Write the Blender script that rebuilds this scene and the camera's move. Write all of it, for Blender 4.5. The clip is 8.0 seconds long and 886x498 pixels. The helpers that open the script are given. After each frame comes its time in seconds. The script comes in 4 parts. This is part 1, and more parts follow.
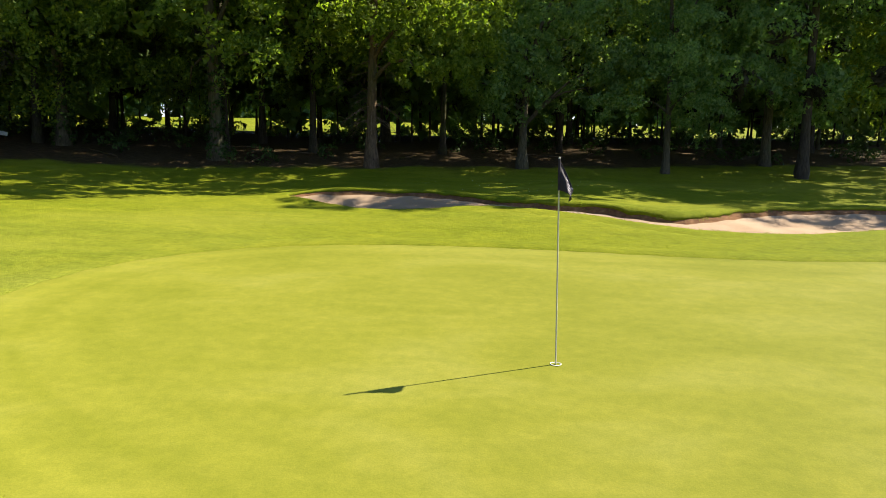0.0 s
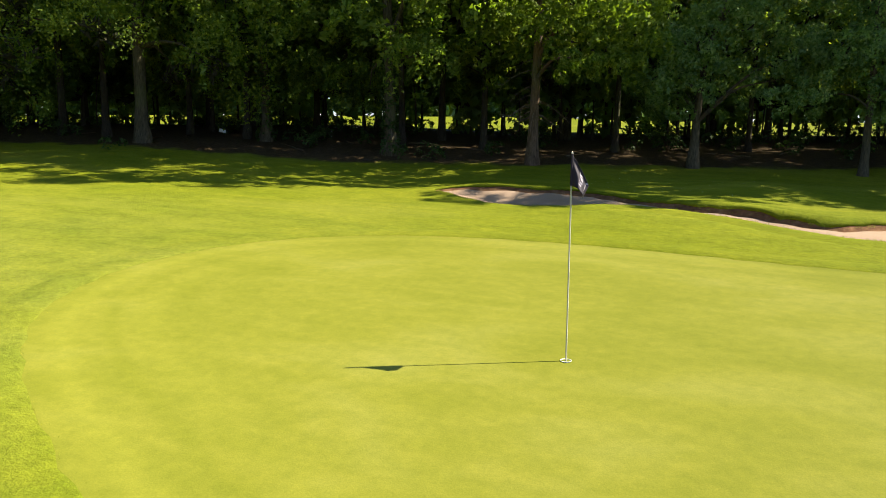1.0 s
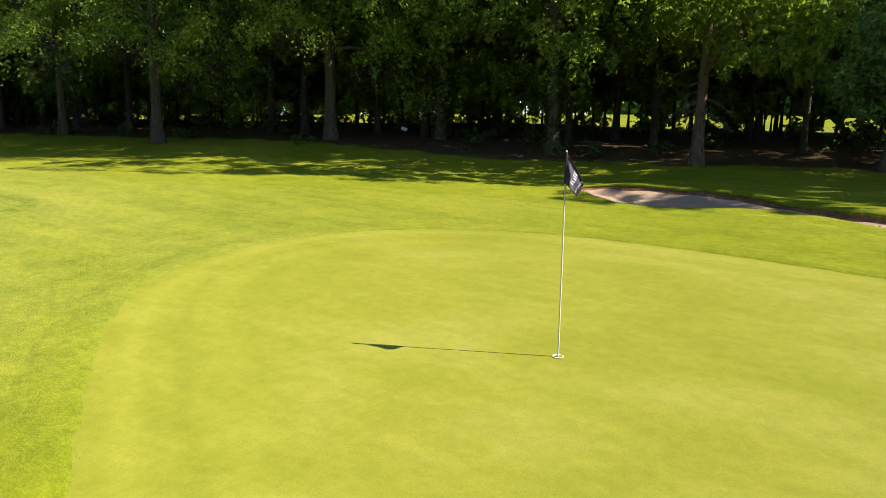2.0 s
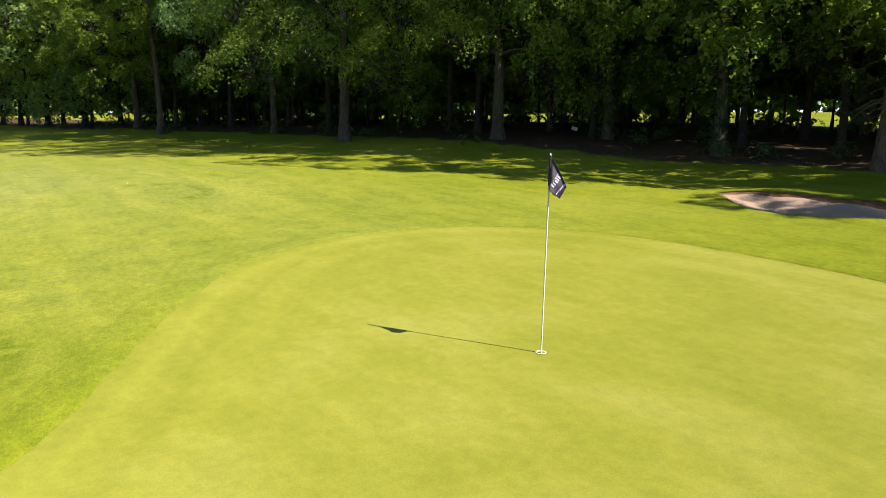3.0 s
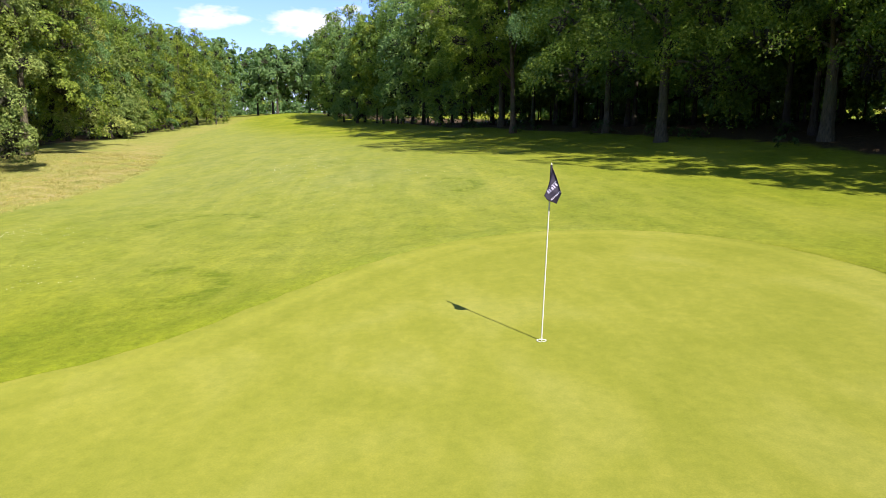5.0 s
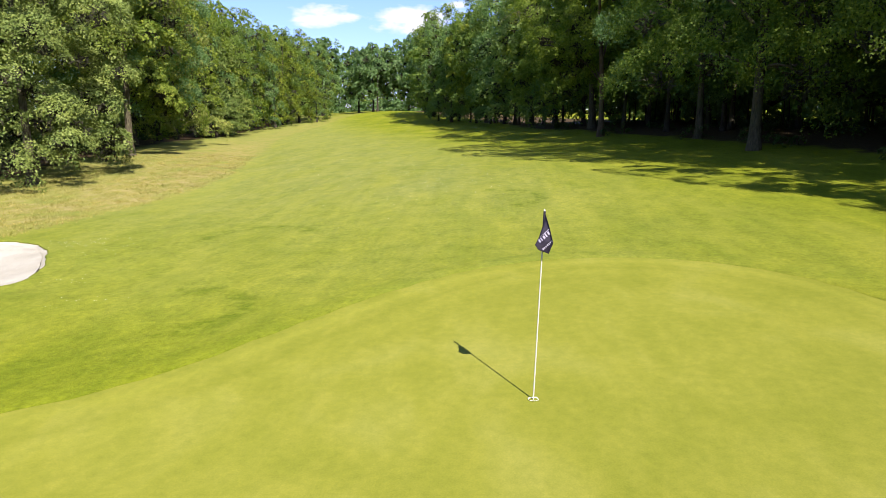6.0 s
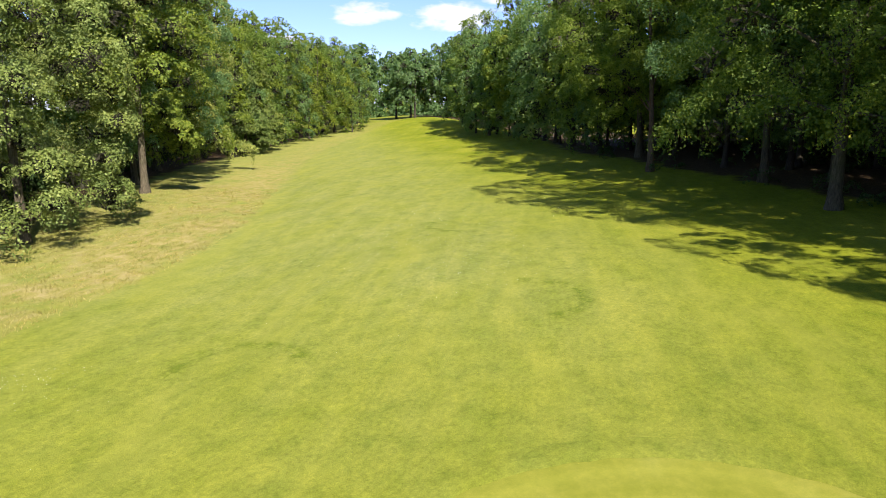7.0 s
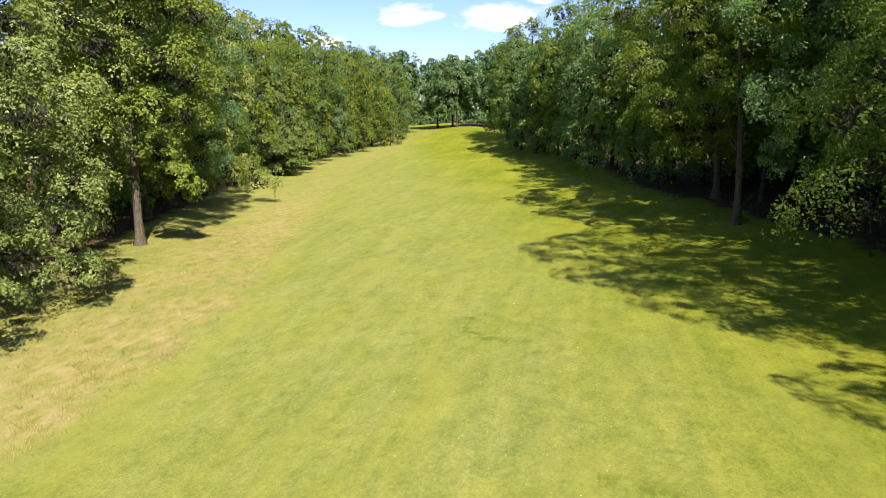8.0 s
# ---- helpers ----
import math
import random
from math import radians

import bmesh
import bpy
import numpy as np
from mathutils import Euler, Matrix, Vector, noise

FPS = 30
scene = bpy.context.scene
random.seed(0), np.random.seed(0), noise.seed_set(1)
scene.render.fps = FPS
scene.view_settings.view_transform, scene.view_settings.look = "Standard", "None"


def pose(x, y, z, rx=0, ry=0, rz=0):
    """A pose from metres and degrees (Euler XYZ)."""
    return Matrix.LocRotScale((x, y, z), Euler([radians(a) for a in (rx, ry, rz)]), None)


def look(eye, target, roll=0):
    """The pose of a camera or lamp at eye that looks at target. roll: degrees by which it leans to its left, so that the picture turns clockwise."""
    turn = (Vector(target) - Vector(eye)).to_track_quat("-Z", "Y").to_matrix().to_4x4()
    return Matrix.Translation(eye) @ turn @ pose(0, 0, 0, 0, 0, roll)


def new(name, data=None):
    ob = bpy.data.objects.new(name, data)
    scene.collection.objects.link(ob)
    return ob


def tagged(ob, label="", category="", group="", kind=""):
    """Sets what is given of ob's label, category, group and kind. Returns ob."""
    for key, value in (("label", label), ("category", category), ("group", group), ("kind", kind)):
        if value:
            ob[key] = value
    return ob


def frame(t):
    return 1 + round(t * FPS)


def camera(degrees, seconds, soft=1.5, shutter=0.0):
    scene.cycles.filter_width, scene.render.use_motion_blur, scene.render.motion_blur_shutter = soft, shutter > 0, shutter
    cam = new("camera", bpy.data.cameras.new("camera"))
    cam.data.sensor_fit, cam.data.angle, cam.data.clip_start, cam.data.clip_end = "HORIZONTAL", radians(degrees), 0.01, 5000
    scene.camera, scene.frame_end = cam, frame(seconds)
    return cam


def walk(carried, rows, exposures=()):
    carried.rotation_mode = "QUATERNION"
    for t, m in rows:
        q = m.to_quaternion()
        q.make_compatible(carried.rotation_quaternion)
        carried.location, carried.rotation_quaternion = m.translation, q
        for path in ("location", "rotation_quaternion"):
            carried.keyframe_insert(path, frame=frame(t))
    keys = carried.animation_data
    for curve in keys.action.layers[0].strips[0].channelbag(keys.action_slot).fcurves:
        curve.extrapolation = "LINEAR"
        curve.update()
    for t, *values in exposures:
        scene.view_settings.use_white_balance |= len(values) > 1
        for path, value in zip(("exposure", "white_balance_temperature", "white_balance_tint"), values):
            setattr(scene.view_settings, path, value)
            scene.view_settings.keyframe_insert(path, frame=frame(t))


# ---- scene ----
EXPO, SKY, SUN = 1.81, 0.090, 4.6
cam = camera(63.7, 8.0, soft=0.5)
PATH = [
    (0, (0.398, 0.071, 2.378), (0.296, 2.041, 2.048), 0.7),
    (0.5, (1.401, 0.077, 2.366), (1.003, 2.008, 2.03), 0.6),
    (1, (2.448, 0.178, 2.366), (1.765, 2.026, 2.025), 0.6),
    (1.5, (3.523, 0.428, 2.373), (2.568, 2.151, 2.027), 0.6),
    (3, (6.608, 2.095, 2.473), (5.0, 3.228, 2.113), 0.4),
    (3.5, (7.501, 2.899, 2.522), (5.742, 3.779, 2.16), 0.3),
    (4, (8.259, 3.727, 2.553), (6.394, 4.351, 2.188), 0.1),
    (4.5, (8.895, 4.615, 2.612), (6.962, 4.975, 2.244), -0.0),
    (5, (9.337, 5.455, 2.679), (7.376, 5.59, 2.308), -0.1),
    (5.2, (9.43, 5.777, 2.711), (7.466, 5.819, 2.338), -0.1),
    (6.3, (7.871, 6.933, 3.658), (5.916, 6.759, 3.274), -0.2),
    (6.5, (7.068, 6.983, 4.134), (5.115, 6.786, 3.749), -0.3),
    (7, (4.468, 6.828, 5.379), (2.523, 6.576, 4.989), -0.3),
    (7.5, (1.065, 6.435, 6.465), (-0.872, 6.127, 6.076), -0.3),
    (8, (-3.015, 5.881, 7.374), (-4.942, 5.513, 6.986), -0.4),
]
walk(cam, [(t, look(eye, target, roll)) for t, eye, target, roll in PATH], exposures=[(0.0, EXPO + 0.17, 7400, 4), (1.5, EXPO + 0.12, 7250, 5), (3.0, EXPO + 0.02, 6700, 10), (4.5, EXPO - 0.12, 6150, 15), (6.5, EXPO - 0.25, 6300, 15), (8.0, EXPO - 0.18, 6300, 19)])

# ---- world and sun ----
SUN_EL, SUN_AZ = radians(43.5), radians(61.6)
world = bpy.data.worlds.new("sky")
scene.world = world
world.use_nodes = True
wn, wl = world.node_tree.nodes, world.node_tree.links
wn.clear()
sky = wn.new("ShaderNodeTexSky")
sky.sky_type, sky.sun_disc = "NISHITA", False
sky.sun_elevation, sky.sun_rotation = SUN_EL, SUN_AZ
sky.altitude = 1500
sky.air_density, sky.dust_density, sky.ozone_density = 1.0, 0.15, 2.5
# a few small fair-weather clouds, drawn into the sky by direction: yaw, height, half width and half height in degrees
geo = wn.new("ShaderNodeTexCoord")
cl_noise = wn.new("ShaderNodeTexNoise")
cl_noise.inputs["Scale"].default_value, cl_noise.inputs["Detail"].default_value = 26.0, 6.0
stretch = wn.new("ShaderNodeMapping")
stretch.inputs["Scale"].default_value = (1.0, 1.0, 2.6)
wl.new(geo.outputs["Generated"], stretch.inputs["Vector"])
wl.new(stretch.outputs["Vector"], cl_noise.inputs["Vector"])


def w_node(kind, op, a, b):
    node = wn.new(kind)
    node.operation = op
    for value, sock in ((a, node.inputs[0]), (b, node.inputs[1])):
        if isinstance(value, (int, float, tuple)):
            sock.default_value = value
        else:
            wl.new(value, sock)
    return node.outputs["Value"] if "Value" in node.outputs and kind == "ShaderNodeMath" or op == "DOT_PRODUCT" else node.outputs[0]


def cloud_cover():
    cover = None
    for yaw, rise, wide, high in ((103.2, 7.0, 3.1, 0.95), (96.2, 6.8, 4.5, 1.15), (93.3, 7.9, 1.3, 0.35), (115.8, 6.0, 1.5, 0.6), (109.8, 5.0, 2.2, 0.55), (128, 9, 5, 1.4), (60, 11, 6, 1.5), (20, 14, 7, 2), (-40, 12, 8, 2), (-100, 10, 7, 2), (165, 12, 8, 2)):
        y, e = radians(yaw), radians(rise)
        ahead = (-math.sin(y) * math.cos(e), math.cos(y) * math.cos(e), math.sin(e))
        off = w_node("ShaderNodeVectorMath", "SUBTRACT", geo.outputs["Generated"], ahead)
        across = w_node("ShaderNodeVectorMath", "DOT_PRODUCT", off, (math.cos(y) / radians(wide), math.sin(y) / radians(wide), 0.0))
        above = w_node("ShaderNodeVectorMath", "DOT_PRODUCT", off, (0.0, 0.0, 1 / radians(high)))
        front = w_node("ShaderNodeVectorMath", "DOT_PRODUCT", off, (ahead[0] * 2, ahead[1] * 2, 0.0))
        far = w_node("ShaderNodeMath", "ADD", w_node("ShaderNodeMath", "MULTIPLY", across, across), w_node("ShaderNodeMath", "MULTIPLY", above, above))
        far = w_node("ShaderNodeMath", "ADD", far, w_node("ShaderNodeMath", "MULTIPLY", front, front))
        one = w_node("ShaderNodeMath", "SUBTRACT", 1.0, far)
        cover = one if cover is None else w_node("ShaderNodeMath", "MAXIMUM", cover, one)
    return w_node("ShaderNodeMath", "ADD", cover, w_node("ShaderNodeMath", "MULTIPLY", w_node("ShaderNodeMath", "SUBTRACT", cl_noise.outputs["Fac"], 0.5), 2.6))


cl_ramp = wn.new("ShaderNodeValToRGB")
cl_ramp.color_ramp.elements[0].position, cl_ramp.color_ramp.elements[1].position = 0.12, 0.75
wl.new(cloud_cover(), cl_ramp.inputs["Fac"])
cl_mix = wn.new("ShaderNodeMixRGB")
cl_mix.inputs["Color2"].default_value = (4.3, 4.3, 4.5, 1)
wl.new(cl_ramp.outputs["Color"], cl_mix.inputs["Fac"])
tint = wn.new("ShaderNodeMixRGB")
tint.blend_type, tint.inputs["Fac"].default_value = "MULTIPLY", 1.0
tint.inputs["Color2"].default_value = (0.74, 0.92, 1.14, 1)
rise = wn.new("ShaderNodeSeparateXYZ")
wl.new(geo.outputs["Generated"], rise.inputs[0])
deep = wn.new("ShaderNodeValToRGB")
deep.color_ramp.elements[0].color = (0.47, 0.48, 0.70, 1)
deep.color_ramp.elements[1].position, deep.color_ramp.elements[1].color = 0.5, (1.02, 1.0, 0.90, 1)
low = deep.color_ramp.elements.new(0.2)
low.color = (0.55, 0.58, 0.80, 1)
wl.new(rise.outputs["Z"], deep.inputs["Fac"])
wl.new(deep.outputs["Color"], tint.inputs["Color2"])
wl.new(sky.outputs["Color"], tint.inputs["Color1"])
wl.new(tint.outputs["Color"], cl_mix.inputs["Color1"])
bg = wn.new("ShaderNodeBackground")
bg.inputs["Strength"].default_value = SKY
wl.new(cl_mix.outputs["Color"], bg.inputs["Color"])
w_out = wn.new("ShaderNodeOutputWorld")
wl.new(bg.outputs["Background"], w_out.inputs["Surface"])

sun = new("sun", bpy.data.lights.new("sun", "SUN"))
sun.data.energy, sun.data.angle, sun.data.color = SUN, radians(0.55), (1.0, 0.935, 0.80)
sun_way = Vector((math.sin(SUN_AZ) * math.cos(SUN_EL), math.cos(SUN_AZ) * math.cos(SUN_EL), math.sin(SUN_EL)))
sun.matrix_world = look(sun_way * 80, (0, 0, 0))


# ---- materials ----
class Mat:
    """A small wrapper to write node materials in few lines."""

    def __init__(self, name):
        self.mat = bpy.data.materials.new(name)
        self.mat.use_nodes = True
        self.n, self.l = self.mat.node_tree.nodes, self.mat.node_tree.links
        self.n.clear()
        self.out = self.n.new("ShaderNodeOutputMaterial")
        self.bsdf = self.n.new("ShaderNodeBsdfPrincipled")
        self.l.new(self.bsdf.outputs[0], self.out.inputs[0])

    def place(self, scale=(1, 1, 1), turn=0.0, own=False):
        node = self.n.new("ShaderNodeMapping")
        node.inputs["Scale"].default_value = scale
        node.inputs["Rotation"].default_value = (0, 0, radians(turn))
        if own:
            self.l.new(self.n.new("ShaderNodeTexCoord").outputs["Object"], node.inputs[0])
        else:
            self.l.new(self.n.new("ShaderNodeNewGeometry").outputs["Position"], node.inputs[0])
        return node.outputs[0]

    def noise(self, scale, detail=4.0, rough=0.55, at=None, warp=0.0):
        node = self.n.new("ShaderNodeTexNoise")
        node.inputs["Scale"].default_value, node.inputs["Detail"].default_value = scale, detail
        node.inputs["Roughness"].default_value, node.inputs["Distortion"].default_value = rough, warp
        self.l.new(at if at else self.place(), node.inputs["Vector"])
        return node.outputs["Fac"]

    def ramp(self, fac, stops):
        node = self.n.new("ShaderNodeValToRGB")
        while len(node.color_ramp.elements) < len(stops):
            node.color_ramp.elements.new(0.5)
        for e, (p, c) in zip(node.color_ramp.elements, stops):
            e.position, e.color = p, (*(c if isinstance(c, tuple) else (c, c, c)), 1)
        self.l.new(fac, node.inputs[0])
        return node.outputs[0]

    def mix(self, fac, a, b, how="MIX"):
        node = self.n.new("ShaderNodeMixRGB")
        node.blend_type = how
        for value, sock in ((fac, node.inputs[0]), (a, node.inputs[1]), (b, node.inputs[2])):
            if isinstance(value, (int, float)):
                sock.default_value = value if sock == node.inputs[0] else (value, value, value, 1)
            elif isinstance(value, tuple):
                sock.default_value = (*value, 1)
            else:
                self.l.new(value, sock)
        return node.outputs[0]

    def maths(self, how, a, b=0.0):
        node = self.n.new("ShaderNodeMath")
        node.operation = how
        for value, sock in ((a, node.inputs[0]), (b, node.inputs[1])):
            if isinstance(value, (int, float)):
                sock.default_value = value
            else:
                self.l.new(value, sock)
        return node.outputs[0]

    def attr(self, name):
        node = self.n.new("ShaderNodeAttribute")
        node.attribute_name = name
        return node.outputs["Fac"]

    def step(self, fac, a, b):
        node = self.n.new("ShaderNodeMapRange")
        node.interpolation_type = "SMOOTHSTEP"
        node.inputs[1].default_value, node.inputs[2].default_value = a, b
        self.l.new(fac, node.inputs[0])
        return node.outputs[0]

    def bump(self, height, strength, distance):
        node = self.n.new("ShaderNodeBump")
        node.inputs["Strength"].default_value, node.inputs["Distance"].default_value = strength, distance
        self.l.new(height, node.inputs["Height"])
        self.l.new(node.outputs[0], self.bsdf.inputs["Normal"])

    def done(self, colour, rough=0.8, spec=0.3, metal=0.0, scatter=0.0):
        b = self.bsdf
        b.inputs["Diffuse Roughness"].default_value = scatter
        if isinstance(colour, tuple):
            b.inputs["Base Color"].default_value = (*colour, 1)
        else:
            self.l.new(colour, b.inputs["Base Color"])
        b.inputs["Roughness"].default_value, b.inputs["Metallic"].default_value = rough, metal
        b.inputs["Specular IOR Level"].default_value = spec
        return self.mat


def mat_green():
    m = Mat("putting green turf")
    wide = m.noise(0.35, 3, 0.5, m.place((1, 1.6, 1), 25), 0.6)
    mid = m.noise(1.7, 4, 0.6, m.place((1, 2.2, 1), 20))
    fine = m.noise(55, 3, 0.7)
    col = m.ramp(wide, [(0.30, (0.138, 0.142, 0.018)), (0.52, (0.163, 0.161, 0.024)), (0.72, (0.186, 0.180, 0.038))])
    col = m.mix(m.step(mid, 0.35, 0.75), m.mix(1.0, col, (0.90, 0.93, 0.85), "MULTIPLY"), col)
    # mown rings just inside the edge: two darker lines with a paler band between
    def band(at, half):
        return m.maths("MULTIPLY", m.step(m.attr("inside"), at - half, at), m.step(m.attr("inside"), at + half, at))

    for at, half, much, tone in ((0.35, 0.25, 0.22, (0.205, 0.203, 0.030)), (0.86, 0.16, 0.20, (0.104, 0.118, 0.010)), (1.25, 0.35, 0.12, (0.20, 0.198, 0.028))):
        col = m.mix(m.maths("MULTIPLY", band(at, half), much), col, tone)
    mottle = m.noise(7, 5, 0.7)
    col = m.mix(0.45, col, m.ramp(mottle, [(0.3, (0.36, 0.40, 0.36)), (0.7, (0.60, 0.58, 0.58))]), "OVERLAY")
    col = m.mix(0.24, col, m.ramp(fine, [(0.28, (0.24, 0.27, 0.2)), (0.72, (0.66, 0.65, 0.6))]), "OVERLAY")
    m.bump(fine, 0.25, 0.01)
    return m.done(col, 0.85, 0.06, 0.0, 0.28)


def grass_colour(m):
    wide = m.noise(0.16, 3, 0.55, m.place((1, 1.5, 1), 12), 0.3)
    mid = m.noise(1.5, 6, 0.68, m.place((1, 1.3, 1), 8), 0.2)
    patch = m.noise(0.55, 5, 0.62, m.place((1, 1.9, 1), -20), 0.4)
    fine = m.noise(8.0, 6, 0.78, m.place((1, 1.2, 1), 30))
    blade = m.noise(34, 3, 0.7)
    col = m.ramp(wide, [(0.32, (0.096, 0.116, 0.007)), (0.5, (0.120, 0.136, 0.009)), (0.70, (0.144, 0.153, 0.013))])
    # the fairway proper is paler and duller than the surrounds of the green
    col = m.mix(m.maths("MULTIPLY", m.attr("fairway"), m.ramp(m.noise(0.5, 5, 0.65, m.place((0.6, 1.4, 1), -9)), [(0.3, 0.45), (0.7, 0.9)])), col, m.mix(m.attr("west"), (0.133, 0.145, 0.025), (0.150, 0.158, 0.046)))
    col = m.mix(0.30, col, m.ramp(patch, [(0.34, (0.36, 0.42, 0.36)), (0.5, (0.5, 0.5, 0.5)), (0.66, (0.60, 0.57, 0.56))]), "OVERLAY")
    col = m.mix(0.52, col, m.ramp(mid, [(0.30, (0.28, 0.34, 0.27)), (0.5, (0.5, 0.5, 0.5)), (0.70, (0.65, 0.62, 0.60))]), "OVERLAY")
    col = m.mix(0.38, col, m.ramp(fine, [(0.30, (0.14, 0.18, 0.12)), (0.5, (0.5, 0.5, 0.5)), (0.70, (0.84, 0.81, 0.74))]), "OVERLAY")
    col = m.mix(0.26, col, m.ramp(blade, [(0.3, 0.24), (0.7, 0.76)]), "OVERLAY")
    return col, fine, blade


def mat_ground():
    m = Mat("mown grass and woodland floor")
    col, fine, blade = grass_colour(m)
    # long mowing streaks down the fairway
    streak = m.noise(1.0, 4, 0.65, m.place((0.035, 0.8, 1), -11), 0.1)
    col = m.mix(0.36, col, m.ramp(streak, [(0.36, (0.42, 0.45, 0.42)), (0.5, (0.5, 0.5, 0.5)), (0.64, (0.58, 0.56, 0.56))]), "OVERLAY")
    lane = m.noise(1.0, 5, 0.7, m.place((0.08, 2.6, 1), -12), 0.1)
    col = m.mix(0.2, col, m.ramp(lane, [(0.34, (0.36, 0.40, 0.34)), (0.5, (0.5, 0.5, 0.5)), (0.66, (0.63, 0.61, 0.62))]), "OVERLAY")
    # pale worn patches and clover bands on the fairway
    pale = m.noise(0.28, 5, 0.62, m.place((0.5, 1.9, 1), -8), 0.3)
    col = m.mix(m.maths("MULTIPLY", m.step(pale, 0.50, 0.66), 0.34), col, (0.180, 0.182, 0.028))
    # dark green fungus rings in the turf
    col = m.mix(m.maths("MULTIPLY", m.step(m.attr("ring"), 0.42, 0.05), m.step(m.noise(2.5, 4, 0.7), 0.38, 0.6)), col, m.mix(1.0, col, (0.62, 0.72, 0.5), "MULTIPLY"))
    # dry rough beyond the fairway's edge
    wobble = m.maths("MULTIPLY", m.maths("SUBTRACT", m.noise(0.8, 4), 0.5), 1.6)
    edge = m.maths("ADD", m.attr("dry"), wobble)
    straw = m.ramp(m.noise(1.3, 6, 0.72, m.place((1, 2, 1), 15)), [(0.34, (0.100, 0.118, 0.018)), (0.47, (0.182, 0.155, 0.044)), (0.64, (0.245, 0.195, 0.090))])
    straw = m.mix(0.6, straw, m.ramp(blade, [(0.3, 0.28), (0.7, 0.72)]), "OVERLAY")
    col = m.mix(m.maths("MULTIPLY", m.step(edge, -0.5, 1.1), m.maths("MULTIPLY", m.attr("dryness"), m.step(m.noise(0.35, 5, 0.65), 0.30, 0.56))), col, straw)
    # leaf litter and bare soil under the trees
    wood_edge = m.maths("ADD", m.attr("wood"), m.maths("MULTIPLY", m.maths("SUBTRACT", m.noise(0.7, 5), 0.5), 3.0))
    litter = m.ramp(m.noise(6, 6, 0.75), [(0.3, (0.022, 0.015, 0.009)), (0.55, (0.054, 0.036, 0.020)), (0.75, (0.115, 0.079, 0.047))])
    col = m.mix(m.step(wood_edge, -0.3, 0.7), col, litter)
    m.bump(m.mix(0.5, fine, blade), 0.7, 0.06)
    return m.done(col, 0.9, 0.05, 0.0, 0.28)


def mat_collar():
    m = Mat("longer collar grass")
    col, fine, blade = grass_colour(m)
    m.bump(m.mix(0.5, fine, blade), 0.7, 0.05)
    return m.done(col, 0.9, 0.05, 0.0, 0.28)


def mat_sand(name, dark, light):
    m = Mat(name)
    wide = m.noise(0.8, 4, 0.6)
    fine = m.noise(60, 4, 0.8)
    rake = m.noise(7, 3, 0.5, m.place((1, 4, 1), 35))
    col = m.ramp(wide, [(0.3, dark), (0.7, light)])
    col = m.mix(0.35, col, m.ramp(fine, [(0.3, 0.35), (0.7, 0.65)]), "OVERLAY")
    m.bump(m.mix(0.4, rake, fine), 0.6, 0.04)
    return m.done(col, 0.95, 0.1)


def mat_soil():
    m = Mat("eroded bunker soil")
    col = m.ramp(m.noise(5, 6, 0.7), [(0.3, (0.070, 0.034, 0.018)), (0.55, (0.15, 0.075, 0.040)), (0.75, (0.24, 0.15, 0.09))])
    m.bump(m.noise(18, 5, 0.7), 0.8, 0.05)
    return m.done(col, 0.95, 0.1)


def mat_leaf(name, dark, mid, light, glow=0.33):
    m = Mat(name)
    geo_n = m.n.new("ShaderNodeNewGeometry")
    col = m.ramp(geo_n.outputs["Random Per Island"], [(0.0, dark), (0.55, mid), (1.0, light)])
    spray = m.noise(1.5, 2, 0.5)
    col = m.mix(0.45, col, m.ramp(spray, [(0.32, (0.34, 0.40, 0.42)), (0.68, (0.66, 0.62, 0.52))]), "OVERLAY")
    big = m.noise(0.45, 3, 0.55)
    col = m.mix(0.55, col, m.ramp(big, [(0.3, (0.36, 0.42, 0.40)), (0.7, (0.66, 0.62, 0.50))]), "OVERLAY")
    info = m.n.new("ShaderNodeObjectInfo")
    col = m.mix(0.65, col, m.ramp(info.outputs["Random"], [(0.0, (0.40, 0.45, 0.42)), (0.35, (0.52, 0.50, 0.44)), (0.7, (0.46, 0.50, 0.54)), (1.0, (0.68, 0.60, 0.42))]), "OVERLAY")
    m.done(col, 0.6, 0.16)
    trans = m.n.new("ShaderNodeBsdfTranslucent")
    m.l.new(m.mix(1.0, col, (1.48, 1.62, 0.70), "MULTIPLY"), trans.inputs["Color"])
    both = m.n.new("ShaderNodeMixShader")
    both.inputs[0].default_value = glow
    m.l.new(m.bsdf.outputs[0], both.inputs[1])
    m.l.new(trans.outputs[0], both.inputs[2])
    m.l.new(both.outputs[0], m.out.inputs[0])
    return m.mat


def mat_bark(name, dark, light):
    m = Mat(name)
    at = m.place((9, 9, 1.6), 0, own=True)
    ridges = m.noise(2.2, 6, 0.7, at, 0.4)
    moss = m.noise(0.8, 4, 0.6)
    col = m.ramp(ridges, [(0.32, dark), (0.68, light)])
    col = m.mix(m.maths("MULTIPLY", m.step(moss, 0.5, 0.7), 0.45), col, (0.07, 0.085, 0.03))
    m.bump(ridges, 0.9, 0.05)
    return m.done(col, 0.9, 0.15)


def mat_plain(name, colour, rough=0.5, spec=0.4, grain=0.12, scale=14, metal=0.0):
    m = Mat(name)
    v = m.noise(scale, 4, 0.6, m.place(own=True))
    lo, hi = tuple(c * (1 - grain) for c in colour), tuple(min(1, c * (1 + grain)) for c in colour)
    return m.done(m.ramp(v, [(0.3, lo), (0.7, hi)]), rough, spec, metal)


